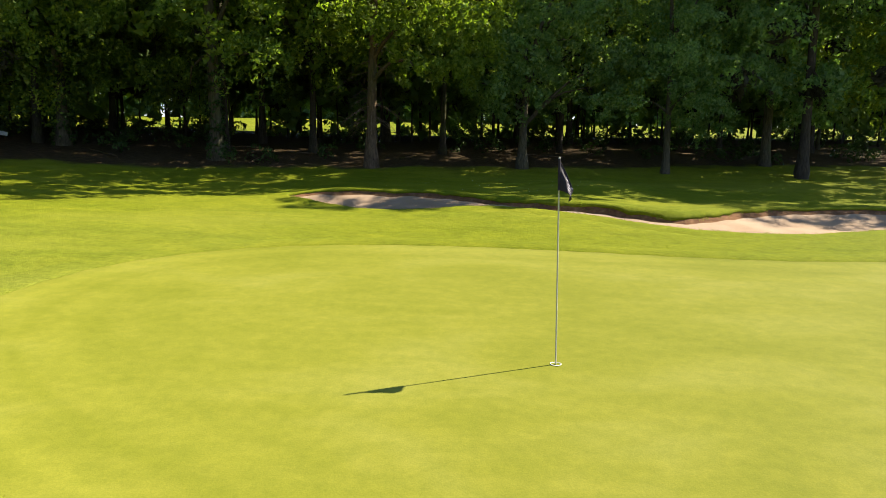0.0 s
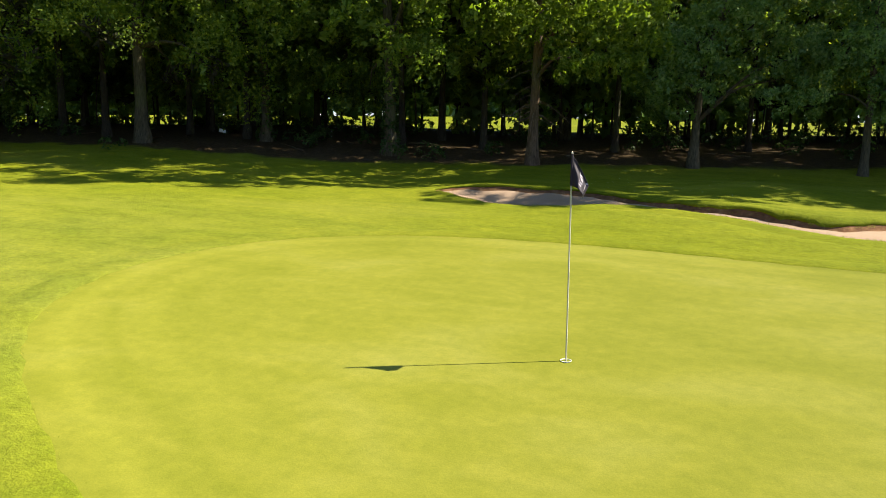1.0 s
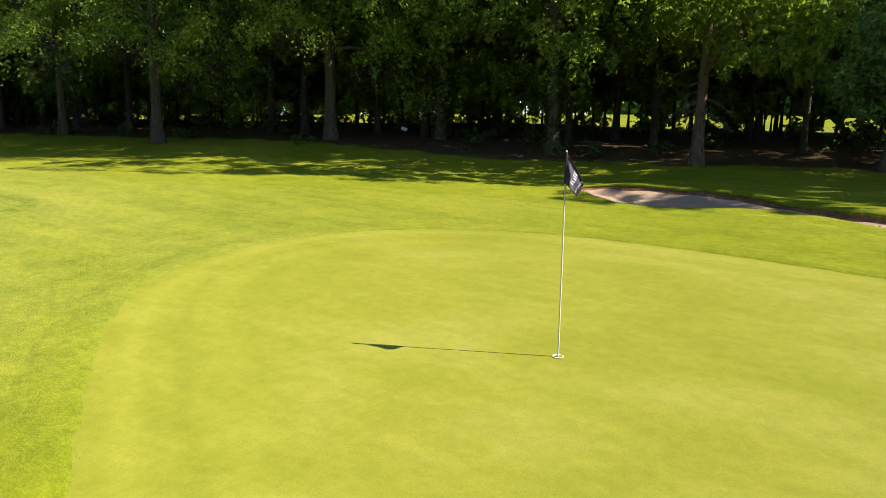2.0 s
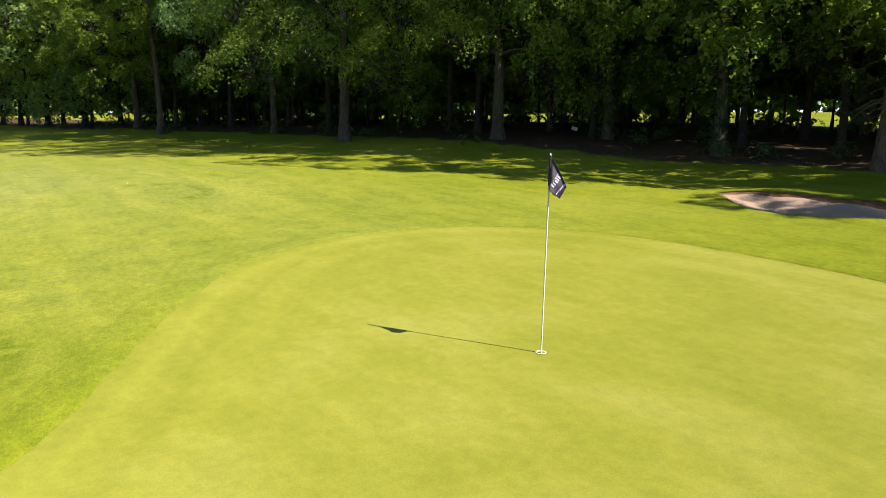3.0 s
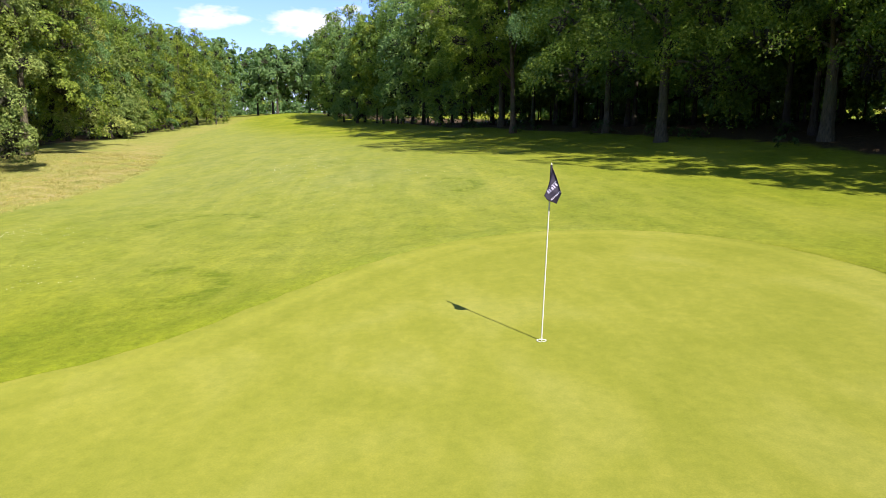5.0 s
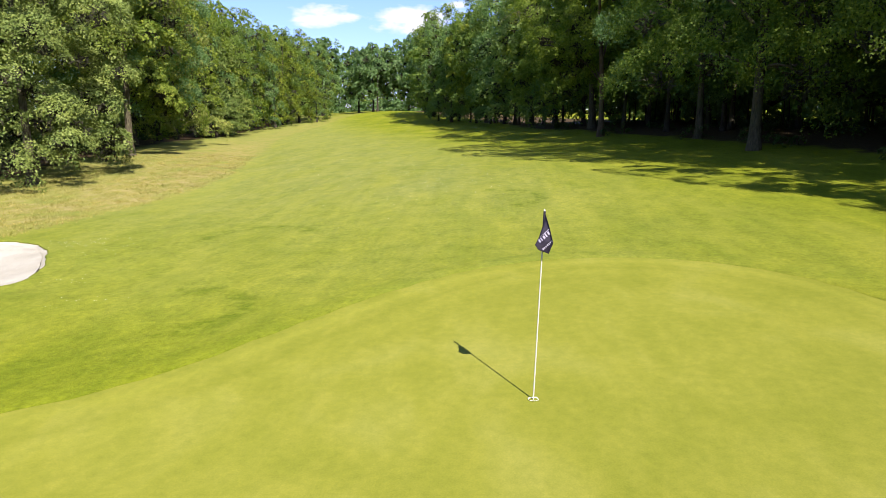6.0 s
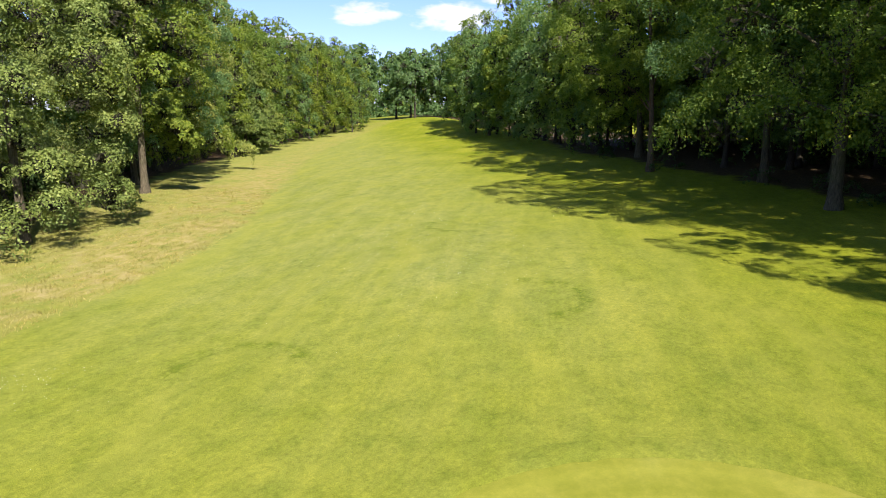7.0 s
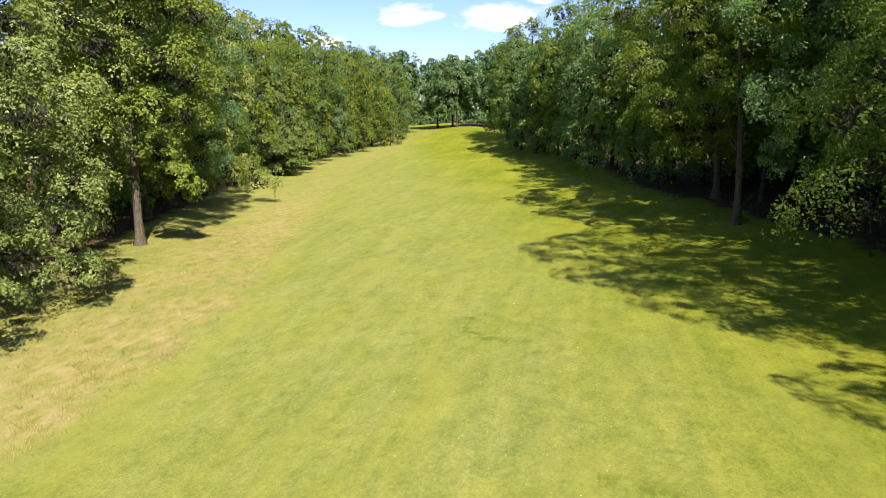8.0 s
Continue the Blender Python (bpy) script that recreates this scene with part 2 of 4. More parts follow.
GREEN, GROUND, COLLAR = mat_green(), mat_ground(), mat_collar()
SAND = mat_sand("pinkish bunker sand", (0.210, 0.142, 0.104), (0.280, 0.203, 0.156))
SAND_PALE = mat_sand("pale bunker sand", (0.280, 0.254, 0.214), (0.340, 0.314, 0.274))
SOIL = mat_soil()
# leaves used in the north wood glow more, which lifts its shaded side
OAK_LEAF = mat_leaf("oak leaves", (0.066, 0.102, 0.023), (0.123, 0.171, 0.036), (0.195, 0.238, 0.067), 0.56)
SAGE_LEAF = mat_leaf("sage green oak leaves", (0.088, 0.113, 0.027), (0.147, 0.177, 0.048), (0.218, 0.242, 0.082), 0.22)
GLOSS_LEAF = mat_leaf("deep green oak leaves", (0.050, 0.081, 0.012), (0.092, 0.131, 0.019), (0.148, 0.186, 0.036), 0.24)
LIGHT_LEAF = mat_leaf("young oak leaves", (0.080, 0.114, 0.016), (0.140, 0.179, 0.029), (0.207, 0.239, 0.054), 0.56)
WOOD_LEAF = mat_leaf("dark oak leaves", (0.059, 0.098, 0.018), (0.108, 0.155, 0.029), (0.178, 0.215, 0.045), 0.50)
# colour and glow raised so that trees in shade come out brighter
LIFTED_LEAF = mat_leaf("brightened blue-green leaves", (0.071, 0.119, 0.049), (0.121, 0.186, 0.081), (0.182, 0.243, 0.117), 0.56)
YELLOW_LEAF = mat_leaf("hornbeam spray leaves", (0.062, 0.093, 0.023), (0.105, 0.143, 0.036), (0.148, 0.174, 0.059))
IVY_SHADE_LEAF = mat_leaf("ivy and shade-dark undergrowth leaves", (0.022, 0.045, 0.012), (0.036, 0.066, 0.018), (0.065, 0.09, 0.03), 0.2)
BARK = mat_bark("oak bark", (0.030, 0.025, 0.016), (0.125, 0.104, 0.068))
BARK_WARM = mat_bark("reddish bark", (0.040, 0.025, 0.016), (0.165, 0.112, 0.075))
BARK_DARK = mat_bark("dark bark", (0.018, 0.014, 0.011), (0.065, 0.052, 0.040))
# near-black fill that puts shade into the gaps of the crowns
GAP_SHADE = mat_bark("painted shade in crown gaps", (0.012, 0.011, 0.007), (0.040, 0.038, 0.022))
POLE_WHITE = mat_plain("white lacquered pole", (0.38, 0.36, 0.31), 0.35, 0.5, 0.06)
CLOTH = mat_plain("black flag cloth", (0.014, 0.010, 0.021), 0.7, 0.25, 0.25, 30)
PRINT = mat_plain("white print", (0.27, 0.245, 0.32), 0.7, 0.2)
CUP = mat_plain("white cup liner", (0.55, 0.55, 0.53), 0.4, 0.4, 0.05)
PETAL = mat_plain("white clover heads", (0.62, 0.62, 0.52), 0.8, 0.2)
SIGN_WHITE = mat_plain("weathered white board", (0.55, 0.55, 0.53), 0.6, 0.3)


# ---- geometry helpers ----
def ss(a, b, x):
    t = np.clip((x - a) / (b - a), 0, 1)
    return t * t * (3 - 2 * t)


BACK_X = np.array([-4.75, -3.7, -2.0, -0.6, 0.5, 1.8, 3.2, 4.3, 5.1, 6.1, 7.2, 8.4, 11.0, 13.4])
BACK_Y = np.array([19.05, 19.85, 19.85, 19.65, 18.95, 18.35, 17.85, 17.0, 16.75, 17.4, 18.2, 18.8, 19.5, 19.4])


def land(x, y):
    """The lie of the land: a gentle rise towards the north wood and at the far end of the fairway."""
    x, y = np.asarray(x, float), np.asarray(y, float)
    v = y - 0.31 * x
    z = 0.30 * ss(0, 11, v) + 0.45 * ss(6, 22, v) + 1.05 * ss(18, 36, v) + 0.40 * ss(33, 46, v) + 1.3 * ss(47, 110, v)
    z = z + (0.32 * ss(-6, -20, x) * ss(1, 8, v) + 0.42 * ss(4, -4, v) * ss(-20, -32, x)) * ss(-85, -50, x)
    z = z + 1.5 * ss(-90, -160, x) * ss(60, 30, v)
    z = z + 0.22 * np.exp(-(((x - 3.9) / 1.9) ** 2) - ((y - 21.6) / 1.9) ** 2)
    z = z + 0.05 * np.sin(x * 0.31 + 1.0) * np.sin(y * 0.37) * ss(2, 8, np.hypot(x - 2, y - 6) - 6)
    # the raised back lip of the north bunker
    back = y - np.interp(x, BACK_X, BACK_Y)
    z = z + (0.07 + 0.08 * np.exp(-(((x - 4.2) / 2.6) ** 2))) * ss(-0.12, 0.14, back) * ss(2.6, 0.5, back) * ss(-5.0, -3.6, x) * ss(13.5, 11, x)
    return z - 0.2066


def ground_z(x, y):
    return float(land(x, y))


def smooth_loop(points, n=8):
    """A closed curve through the given corners."""
    p, out = np.array(points, float), []
    for i in range(len(p)):
        a, b, c, d = p[i - 1], p[i], p[(i + 1) % len(p)], p[(i + 2) % len(p)]
        for k in range(n):
            t = k / n
            out.append(0.5 * (2 * b + (c - a) * t + (2 * a - 5 * b + 4 * c - d) * t * t + (3 * b - a - 3 * c + d) * t**3))
    return np.array(out)


def reach(line, x, y, closed=True):
    """Distance to a line of points; negative inside a closed one."""
    q = np.stack([x, y], -1)
    best, inside = np.full(x.shape, 1e9), np.zeros(x.shape, bool)
    ends = np.roll(line, -1, 0) if closed else line[1:]
    for a, b in zip(line, ends):
        ab = b - a
        t = np.clip(((q - a) @ ab) / max(ab @ ab, 1e-9), 0, 1)
        best = np.minimum(best, np.hypot(*np.moveaxis(q - a - t[..., None] * ab, -1, 0)))
        if closed and a[1] != b[1]:
            cross = (a[1] > y) != (b[1] > y)
            inside ^= cross & (x < (b[0] - a[0]) * (y - a[1]) / (b[1] - a[1]) + a[0])
    return np.where(inside, -best, best) if closed else best


def outward(line):
    d = np.roll(line, -1, 0) - np.roll(line, 1, 0)
    nrm = np.stack([d[:, 1], -d[:, 0]], -1) / np.linalg.norm(d, axis=1)[:, None]
    area = np.sum(line[:, 0] * np.roll(line[:, 1], -1) - np.roll(line[:, 0], -1) * line[:, 1])
    return nrm if area > 0 else -nrm


def raw_mesh(name, verts, faces, material, smooth=False):
    """A mesh from arrays; all faces have the same number of corners."""
    verts, faces = np.asarray(verts, np.float32), np.asarray(faces, np.int32)
    me = bpy.data.meshes.new(name)
    k = faces.shape[1]
    me.vertices.add(len(verts))
    me.vertices.foreach_set("co", verts.ravel())
    me.loops.add(faces.size)
    me.loops.foreach_set("vertex_index", faces.ravel())
    me.polygons.add(len(faces))
    me.polygons.foreach_set("loop_start", np.arange(0, faces.size, k, dtype=np.int32))
    if smooth:
        me.polygons.foreach_set("use_smooth", np.ones(len(faces), bool))
    me.update(calc_edges=True)
    me.validate()
    me.materials.append(material)
    return me


def field(me, name, values):
    me.attributes.new(name, "FLOAT", "POINT").data.foreach_set("value", np.asarray(values, np.float32).ravel())


def child(name, me, parent, label=""):
    ob = new(name, me)
    ob.parent = parent
    return tagged(ob, label)


def grid_faces(rows, cols, wrap=False):
    i, j = np.meshgrid(np.arange(rows - 1), np.arange(cols if wrap else cols - 1), indexing="ij")
    k = (j + 1) % cols
    return np.stack([i * cols + j, i * cols + k, (i + 1) * cols + k, (i + 1) * cols + j], -1).reshape(-1, 4)


def tube(points, radii, sides=8, seed=0, rough=0.0):
    """A tapering tube along points, closed at its end."""
    p, rs = np.array(points, float), np.random.RandomState(seed)
    d = np.gradient(p, axis=0)
    d /= np.linalg.norm(d, axis=1)[:, None] + 1e-9
    side = np.cross(d, (0.31, 0.95, 0.05))
    side /= np.linalg.norm(side, axis=1)[:, None] + 1e-9
    up = np.cross(d, side)
    a = np.linspace(0, 2 * np.pi, sides, endpoint=False)
    r = np.array(radii)[:, None] * (1 + rough * rs.uniform(-1, 1, (len(p), sides)))
    v = p[:, None] + r[..., None] * (np.cos(a)[None, :, None] * side[:, None] + np.sin(a)[None, :, None] * up[:, None])
    return v.reshape(-1, 3), grid_faces(len(p), sides, True)


def joined(pieces):
    vs, fs, n = [], [], 0
    for v, f in pieces:
        vs.append(v)
        fs.append(f + n)
        n += len(v)
    return np.concatenate(vs), np.concatenate(fs)


# ---- ground, green and bunkers ----
GREEN_EDGE = smooth_loop([(0.5, 2.35), (-1.8, 3.75), (-3.5, 4.85), (-4.95, 6.2), (-5.65, 7.7), (-5.75, 9.2), (-5.2, 10.8), (-3.8, 12.1), (-2, 12.75), (0, 12.95), (2, 12.85), (4, 12.65), (6, 12.6), (8, 12.8),
                          (11, 12.5), (14, 11), (16, 8), (16, 3), (13, -2), (8, -4), (4, -2.3), (2.0, 0.6)])
BUNKER_N = smooth_loop([(-4.75, 19.05), (-3.7, 19.85), (-2.0, 19.85), (-0.6, 19.65), (0.5, 18.95), (1.8, 18.35), (3.2, 17.85), (4.3, 17.0), (5.1, 16.75), (6.1, 17.4), (7.2, 18.2), (8.4, 18.8), (11, 19.5), (13.4, 19.4),
                        (13.6, 18.0), (11.5, 16.9), (9.3, 16.1), (8.3, 15.7), (7.2, 15.3), (6.1, 15.25), (5.1, 15.45), (4.2, 16.0), (3.1, 16.95), (2.0, 17.6), (1.0, 17.95), (0.1, 17.9), (-0.8, 17.35), (-1.6, 17.0), (-2.4, 17.05), (-3.2, 17.55), (-4.1, 18.4)], 6)
BUNKER_S = smooth_loop([(-4.2, -2.75), (-5.3, -2.85), (-6.7, -3.55), (-7.7, -4.25), (-8.3, -5.0), (-8.6, -6.0), (-7.8, -7.4), (-6.0, -8.0), (-4.0, -7.2), (-3.2, -5.6), (-3.4, -3.6)], 6)
DRY_LINE = np.array([(30, -16), (0, -9.0), (-6, -6.8), (-10, -6.3), (-17, -6.2), (-22, -6.3), (-28, -7.0), (-34, -8.6), (-51, -12.6), (-65, -16), (-90, -20.8), (-113, -22.6), (-160, -25), (-2600, -60)], float)


FUNGUS_RINGS = ((-25.3, 4.2, 1.9, 250, 360), (-2.6, 1.2, 1.3, 0, 200), (-9.5, 0.5, 1.4, 90, 300), (-14.0, 6.5, 1.7, 20, 190))  # centre, radius, from and to degrees


def stretch_axis(lo, hi, near, far):
    mid = np.arange(lo, hi + near / 2, near)
    out, s = [], near
    d = 0.0
    while d < far:
        s *= 1.17
        d += s
        out.append(d)
    out = np.array(out)
    return np.concatenate([(lo - out)[::-1], mid, hi + out])


def build_ground():
    xs, ys = stretch_axis(-52, 16, 0.3, 2600), stretch_axis(-20, 32, 0.3, 2600)
    x, y = np.meshgrid(xs, ys)
    z = land(x, y)
    dg = reach(GREEN_EDGE, x, y)
    z = z - 0.08 * ss(0.5, 0.15, dg)
    for loop in (BUNKER_N, BUNKER_S):
        z = z - 0.75 * ss(0.42, -0.02, reach(loop, x, y))
    me = raw_mesh("ground", np.stack([x, y, z], -1).reshape(-1, 3), grid_faces(len(ys), len(xs)), GROUND, True)
    south = np.interp(x, DRY_LINE[::-1, 0], DRY_LINE[::-1, 1]) - y
    field(me, "dry", south)
    field(me, "dryness", 0.85 * ss(-6, -15, x) * (1 - 0.5 * ss(2.5, 6.5, south)) * (1 - 0.55 * ss(-40, -80, x)))
    v = y - 0.31 * x
    field(me, "fairway", ss(1, -6, x) * ss(22, 9, v))
    field(me, "west", ss(-6, -20, x))
    ring = np.full(x.shape, 9.0)
    for cx, cy, r, a0, a1 in FUNGUS_RINGS:
        turn = np.degrees(np.arctan2(y - cy, x - cx)) % 360
        ring = np.minimum(ring, np.abs(np.hypot(x - cx, y - cy) - r) + 9.0 * ((turn < a0) | (turn > a1)))
    field(me, "ring", ring)
    woods = np.minimum(v - 26.3 - 2.2 * ss(-12, -26, x) - 7.0 * ss(-55, -100, x), 46 - v)
    woods = np.maximum(woods, np.minimum(south - (10.2 + 0.0 * x), 42 - south) - 40 * ((x > 0) | (x < -150)))
    field(me, "wood", woods)
    return tagged(new("ground", me), "green mown fairway grass with dry rough and woodland floor", "ground", kind="structure")


def build_green():
    c, rings = np.array([5.0, 5.5]), np.linspace(0, 1, 60) ** 0.6
    edge = GREEN_EDGE
    pts = c + rings[:, None, None] * (edge + outward(edge) * 0.03 - c)[None]
    x, y = pts[..., 0], pts[..., 1]
    z = land(x, y)
    me = raw_mesh("putting_green", np.stack([x, y, z], -1).reshape(-1, 3), grid_faces(len(rings), len(edge), True), GREEN, True)
    field(me, "inside", -reach(edge, x, y))
    ob = tagged(new("putting_green", me), "smooth close-mown yellow-green putting green turf", "putting green", kind="structure")
    # the collar of longer grass that stands proud round it
    nrm, rows = outward(edge), []
    wob = 0.02 * np.sin(np.arange(len(edge)) * 1.7) + 0.015 * np.sin(np.arange(len(edge)) * 4.1)
    for off, dz in ((0.0, 0.002), (0.05, 0.018), (0.3, 0.02), (0.55, 0.016), (0.9, -0.03)):
        q = edge + nrm * (off + (wob if off < 0.3 else 0))[:, None] if off < 0.3 else edge + nrm * off
        rows.append(np.column_stack([q, land(q[:, 0], q[:, 1]) + dz]))
    me = raw_mesh("green_collar", np.concatenate(rows), grid_faces(len(rows), len(edge), True), COLLAR, True)
    ring = np.concatenate(rows)
    field(me, "fairway", ss(1, -6, ring[:, 0]) * ss(22, 9, ring[:, 1] - 0.31 * ring[:, 0]))
    field(me, "west", ss(-6, -20, ring[:, 0]))
    tagged(new("green_collar", me), "collar of slightly longer grass round the green", "grass collar", kind="structure")
    return ob


def build_bunker(name, loop, sand, depth, back, label, face=None):
    """A sand bowl with an eroded soil face and a turf lip that hangs over it."""
    nrm = outward(loop)
    # fill by a grid of points inside, so that a bent outline stays clean
    bm = bmesh.new()
    inner = loop - nrm * 0.12
    vs = [bm.verts.new((p[0], p[1], 0)) for p in inner]
    bm.faces.new(vs)
    bmesh.ops.triangulate(bm, faces=bm.faces[:])
    bmesh.ops.subdivide_edges(bm, edges=bm.edges[:], cuts=3, use_grid_fill=True)
    bmesh.ops.triangulate(bm, faces=bm.faces[:])
    bm.verts.ensure_lookup_table()
    co = np.array([v.co for v in bm.verts])
    d = np.maximum(-reach(loop, co[:, 0], co[:, 1]), 0)
    z = land(co[:, 0], co[:, 1]) - 0.06 - depth * ss(0.1, 1.1, d) + 0.02 * np.sin(co[:, 0] * 5) * np.sin(co[:, 1] * 6)
    for v, h in zip(bm.verts, z):
        v.co.z = h
    me = bpy.data.meshes.new(name)
    bm.to_mesh(me)
    bm.free()
    me.materials.append(sand)
    for poly in me.polygons:
        poly.use_smooth = True
    tagged(new(name, me), label, "sand bunker", kind="structure")
    i = np.arange(len(loop))
    wob = 0.05 * np.sin(i * 0.9) + 0.04 * np.sin(i * 2.3 + 1)
    north = np.clip(nrm[:, 1], 0, 1) * back
    rows = []
    for off, dz in ((-0.34, -0.32), (-0.17, -0.12), (0.03, -0.01)):
        q = loop + nrm * (off + wob * 0.5)[:, None]
        rows.append(np.column_stack([q, land(q[:, 0], q[:, 1]) + dz + (0.02 if dz == 0 else 0.0) * north]))
    me = raw_mesh("soil_face", np.concatenate(rows), grid_faces(3, len(loop), True), face or SOIL, True)
    tagged(new(name.replace("bunker", "soil_face"), me), "sandy face below the bunker lip" if face else "brown eroded soil face below the bunker lip", "soil face", kind="structure")
    rows = []
    for off, dz in ((0.02, -0.03), (-0.01, 0.01), (0.05, 0.035), (0.22, 0.03), (0.5, 0.012), (1.0, -0.05)):
        q = loop + nrm * (off + wob * (0.5 if off < 0.1 else 0.0))[:, None]
        rows.append(np.column_stack([q, land(q[:, 0], q[:, 1]) + dz]))
    me = raw_mesh("turf_lip", np.concatenate(rows), grid_faces(len(rows), len(loop), True), COLLAR, True)
    lip = np.concatenate(rows)
    field(me, "fairway", ss(1, -6, lip[:, 0]) * ss(22, 9, lip[:, 1] - 0.31 * lip[:, 0]))
    field(me, "west", ss(-6, -20, lip[:, 0]))
    tagged(new(name.replace("bunker", "turf_lip"), me), "turf lip hanging over the bunker's edge", "turf lip", kind="structure")


build_ground()
build_green()
build_bunker("bunker_north", BUNKER_N, SAND, 0.16, 1.0, "long pinkish sand bunker with an eroded back lip")
build_bunker("bunker_south", BUNKER_S, SAND_PALE, 0.16, 1.0, "pale dry sand bunker beside the fairway", SAND_PALE)


# ---- flagstick and hole ----
HOLE, FLAG_TOP = Vector((1.21, 7.2, ground_z(1.21, 7.2))), Vector((1.175, 7.275, 2.12))


def build_flagstick():
    stick = tagged(new("flagstick"), "thin white golf flagstick with a drooping black printed flag", "flagstick")
    stick.location = HOLE
    axis = FLAG_TOP - HOLE

    def along(a, b, r0, r1, name, material, label=""):
        v, f = tube([axis * t for t in np.linspace(a, b, 7)], np.linspace(r0, r1, 7), 12)
        return child(name, raw_mesh(name, v, f, material, True), stick, label)

    along(-0.06, 0.86, 0.0088, 0.0080, "pole", POLE_WHITE)
    along(0.845, 0.993, 0.0135, 0.0125, "flag_sleeve", CLOTH, "black cloth sleeve round the pole")
    v, f = tube([axis * t for t in (0.988, 0.992, 0.999, 1.004)], [0.004, 0.0105, 0.010, 0.002], 12)
    child("end_cap", raw_mesh("end_cap", v, f, POLE_WHITE, True), stick, "pale end cap")
    # cloth hanging in folds from the top: hoist on the pole, fly corners drooping
    us, ws = np.linspace(0, 1, 19), np.linspace(0, 1, 25)
    u, w = np.meshgrid(us, ws)
    far = Vector((0.85, 0.53, 0)).normalized()
    cross = Vector((-far.y, far.x, 0))
    out = u * (0.185 * (1 - w) + 0.118 * w)
    down = w * 0.30 + u * (0.31 * (1 - w) + 0.135 * w) - 0.02 * np.sin(np.pi * u) * (1 - w)
    fold = -0.125 * np.sin(np.pi * u**0.8) * w**1.3 + 0.02 * np.sin(np.pi * u) * (1 - w) * np.sin(w * 9) + 0.008 * np.sin(u * 15 + 1) * w
    top = axis * 0.99
    p = np.array(top)[None, None] + out[..., None] * np.array(far) + fold[..., None] * np.array(cross) - down[..., None] * np.array((axis.normalized()))
    v0 = p.reshape(-1, 3)
    me = raw_mesh("flag", v0, grid_faces(25, 19), CLOTH, True)
    flag = child("flag", me, stick, "drooping black cloth flag")
    thick = flag.modifiers.new("cloth", "SOLIDIFY")
    thick.thickness = 0.002
    # print that cannot be read: two slanting rows of plain bars that follow the folds, on both faces
    nrm = np.cross(np.gradient(p, axis=0), np.gradient(p, axis=1))
    nrm /= np.linalg.norm(nrm, axis=2)[..., None] + 1e-9
    face = 0.66 * out + 0.75 * fold
    fine_u, fine_w = np.meshgrid(np.linspace(0.3, 1, 141), np.linspace(0, 1, 241))

    def sample(grid, iu, iw):
        iu, iw = iu * 18, iw * 24
        a, b = np.clip(iu.astype(int), 0, 17), np.clip(iw.astype(int), 0, 23)
        fu, fw = iu - a, iw - b
        if grid.ndim == 3:
            fu, fw = fu[..., None], fw[..., None]
        return grid[b, a] * (1 - fu) * (1 - fw) + grid[b, a + 1] * fu * (1 - fw) + grid[b + 1, a] * (1 - fu) * fw + grid[b + 1, a + 1] * fu * fw

    face_f, down_f = sample(face, fine_u, fine_w), sample(down, fine_u, fine_w)

    def bar(start, go, wide, tall):
        """A bar on the cloth: its lower left corner, the row's direction, its width along and its height across the row."""
        side = np.array((go[1], -go[0]))
        uu, ww = np.zeros((3, 4)), np.zeros((3, 4))
        for r in range(3):
            for c in range(4):
                at = np.array(start) + np.array(go) * wide * c / 3 + side * tall * r / 2
                k = np.argmin((face_f - at[0]) ** 2 + (down_f - at[1]) ** 2)
                uu[r, c], ww[r, c] = fine_u.flat[k], fine_w.flat[k]
        q, n = sample(p, uu, ww), sample(nrm, uu, ww)
        for face_side in (-1, 1):
            child("print_bar", raw_mesh("print_bar", (q + n * face_side * 0.0032).reshape(-1, 3), grid_faces(3, 4), PRINT, True), flag)

    slant = np.array((0.72, -0.69))
    for k in range(5):
        bar(np.array((-0.018, 0.318)) + slant * 0.030 * k, slant, 0.013 if k % 2 else 0.019, 0.042 - 0.004 * (k % 3))
    bar(np.array((-0.022, 0.262)) + slant * 0.01, slant, 0.115, 0.006)
    for k in range(7):
        bar(np.array((0.020, 0.392)) + slant * 0.021 * k, slant, 0.010 if k % 3 else 0.014, 0.020)
    return stick


def build_cup():
    r, rows = 0.054, []
    for rr, dz in ((r + 0.006, 0.004), (r, 0.006), (r - 0.004, 0.0), (r - 0.006, -0.03), (r - 0.006, -0.07)):
        a = np.linspace(0, 2 * np.pi, 28, endpoint=False)
        rows.append(np.column_stack([rr * np.cos(a), rr * np.sin(a), np.full(28, dz)]))
    a = np.linspace(0, 2 * np.pi, 28, endpoint=False)
    rows.append(np.column_stack([0.001 * np.cos(a), 0.001 * np.sin(a), np.full(28, -0.07)]))
    cup = tagged(new("hole_cup", raw_mesh("hole_cup", np.concatenate(rows), grid_faces(len(rows), 28, True), CUP, True)), "white-rimmed golf hole cup set in the green", "golf hole")
    cup.location = HOLE + Vector((0, 0, 0.002))
    return cup


build_flagstick()
build_cup()


# ---- trees ----
def unit(v):
    return v / (np.linalg.norm(v, axis=1)[:, None] + 1e-9)


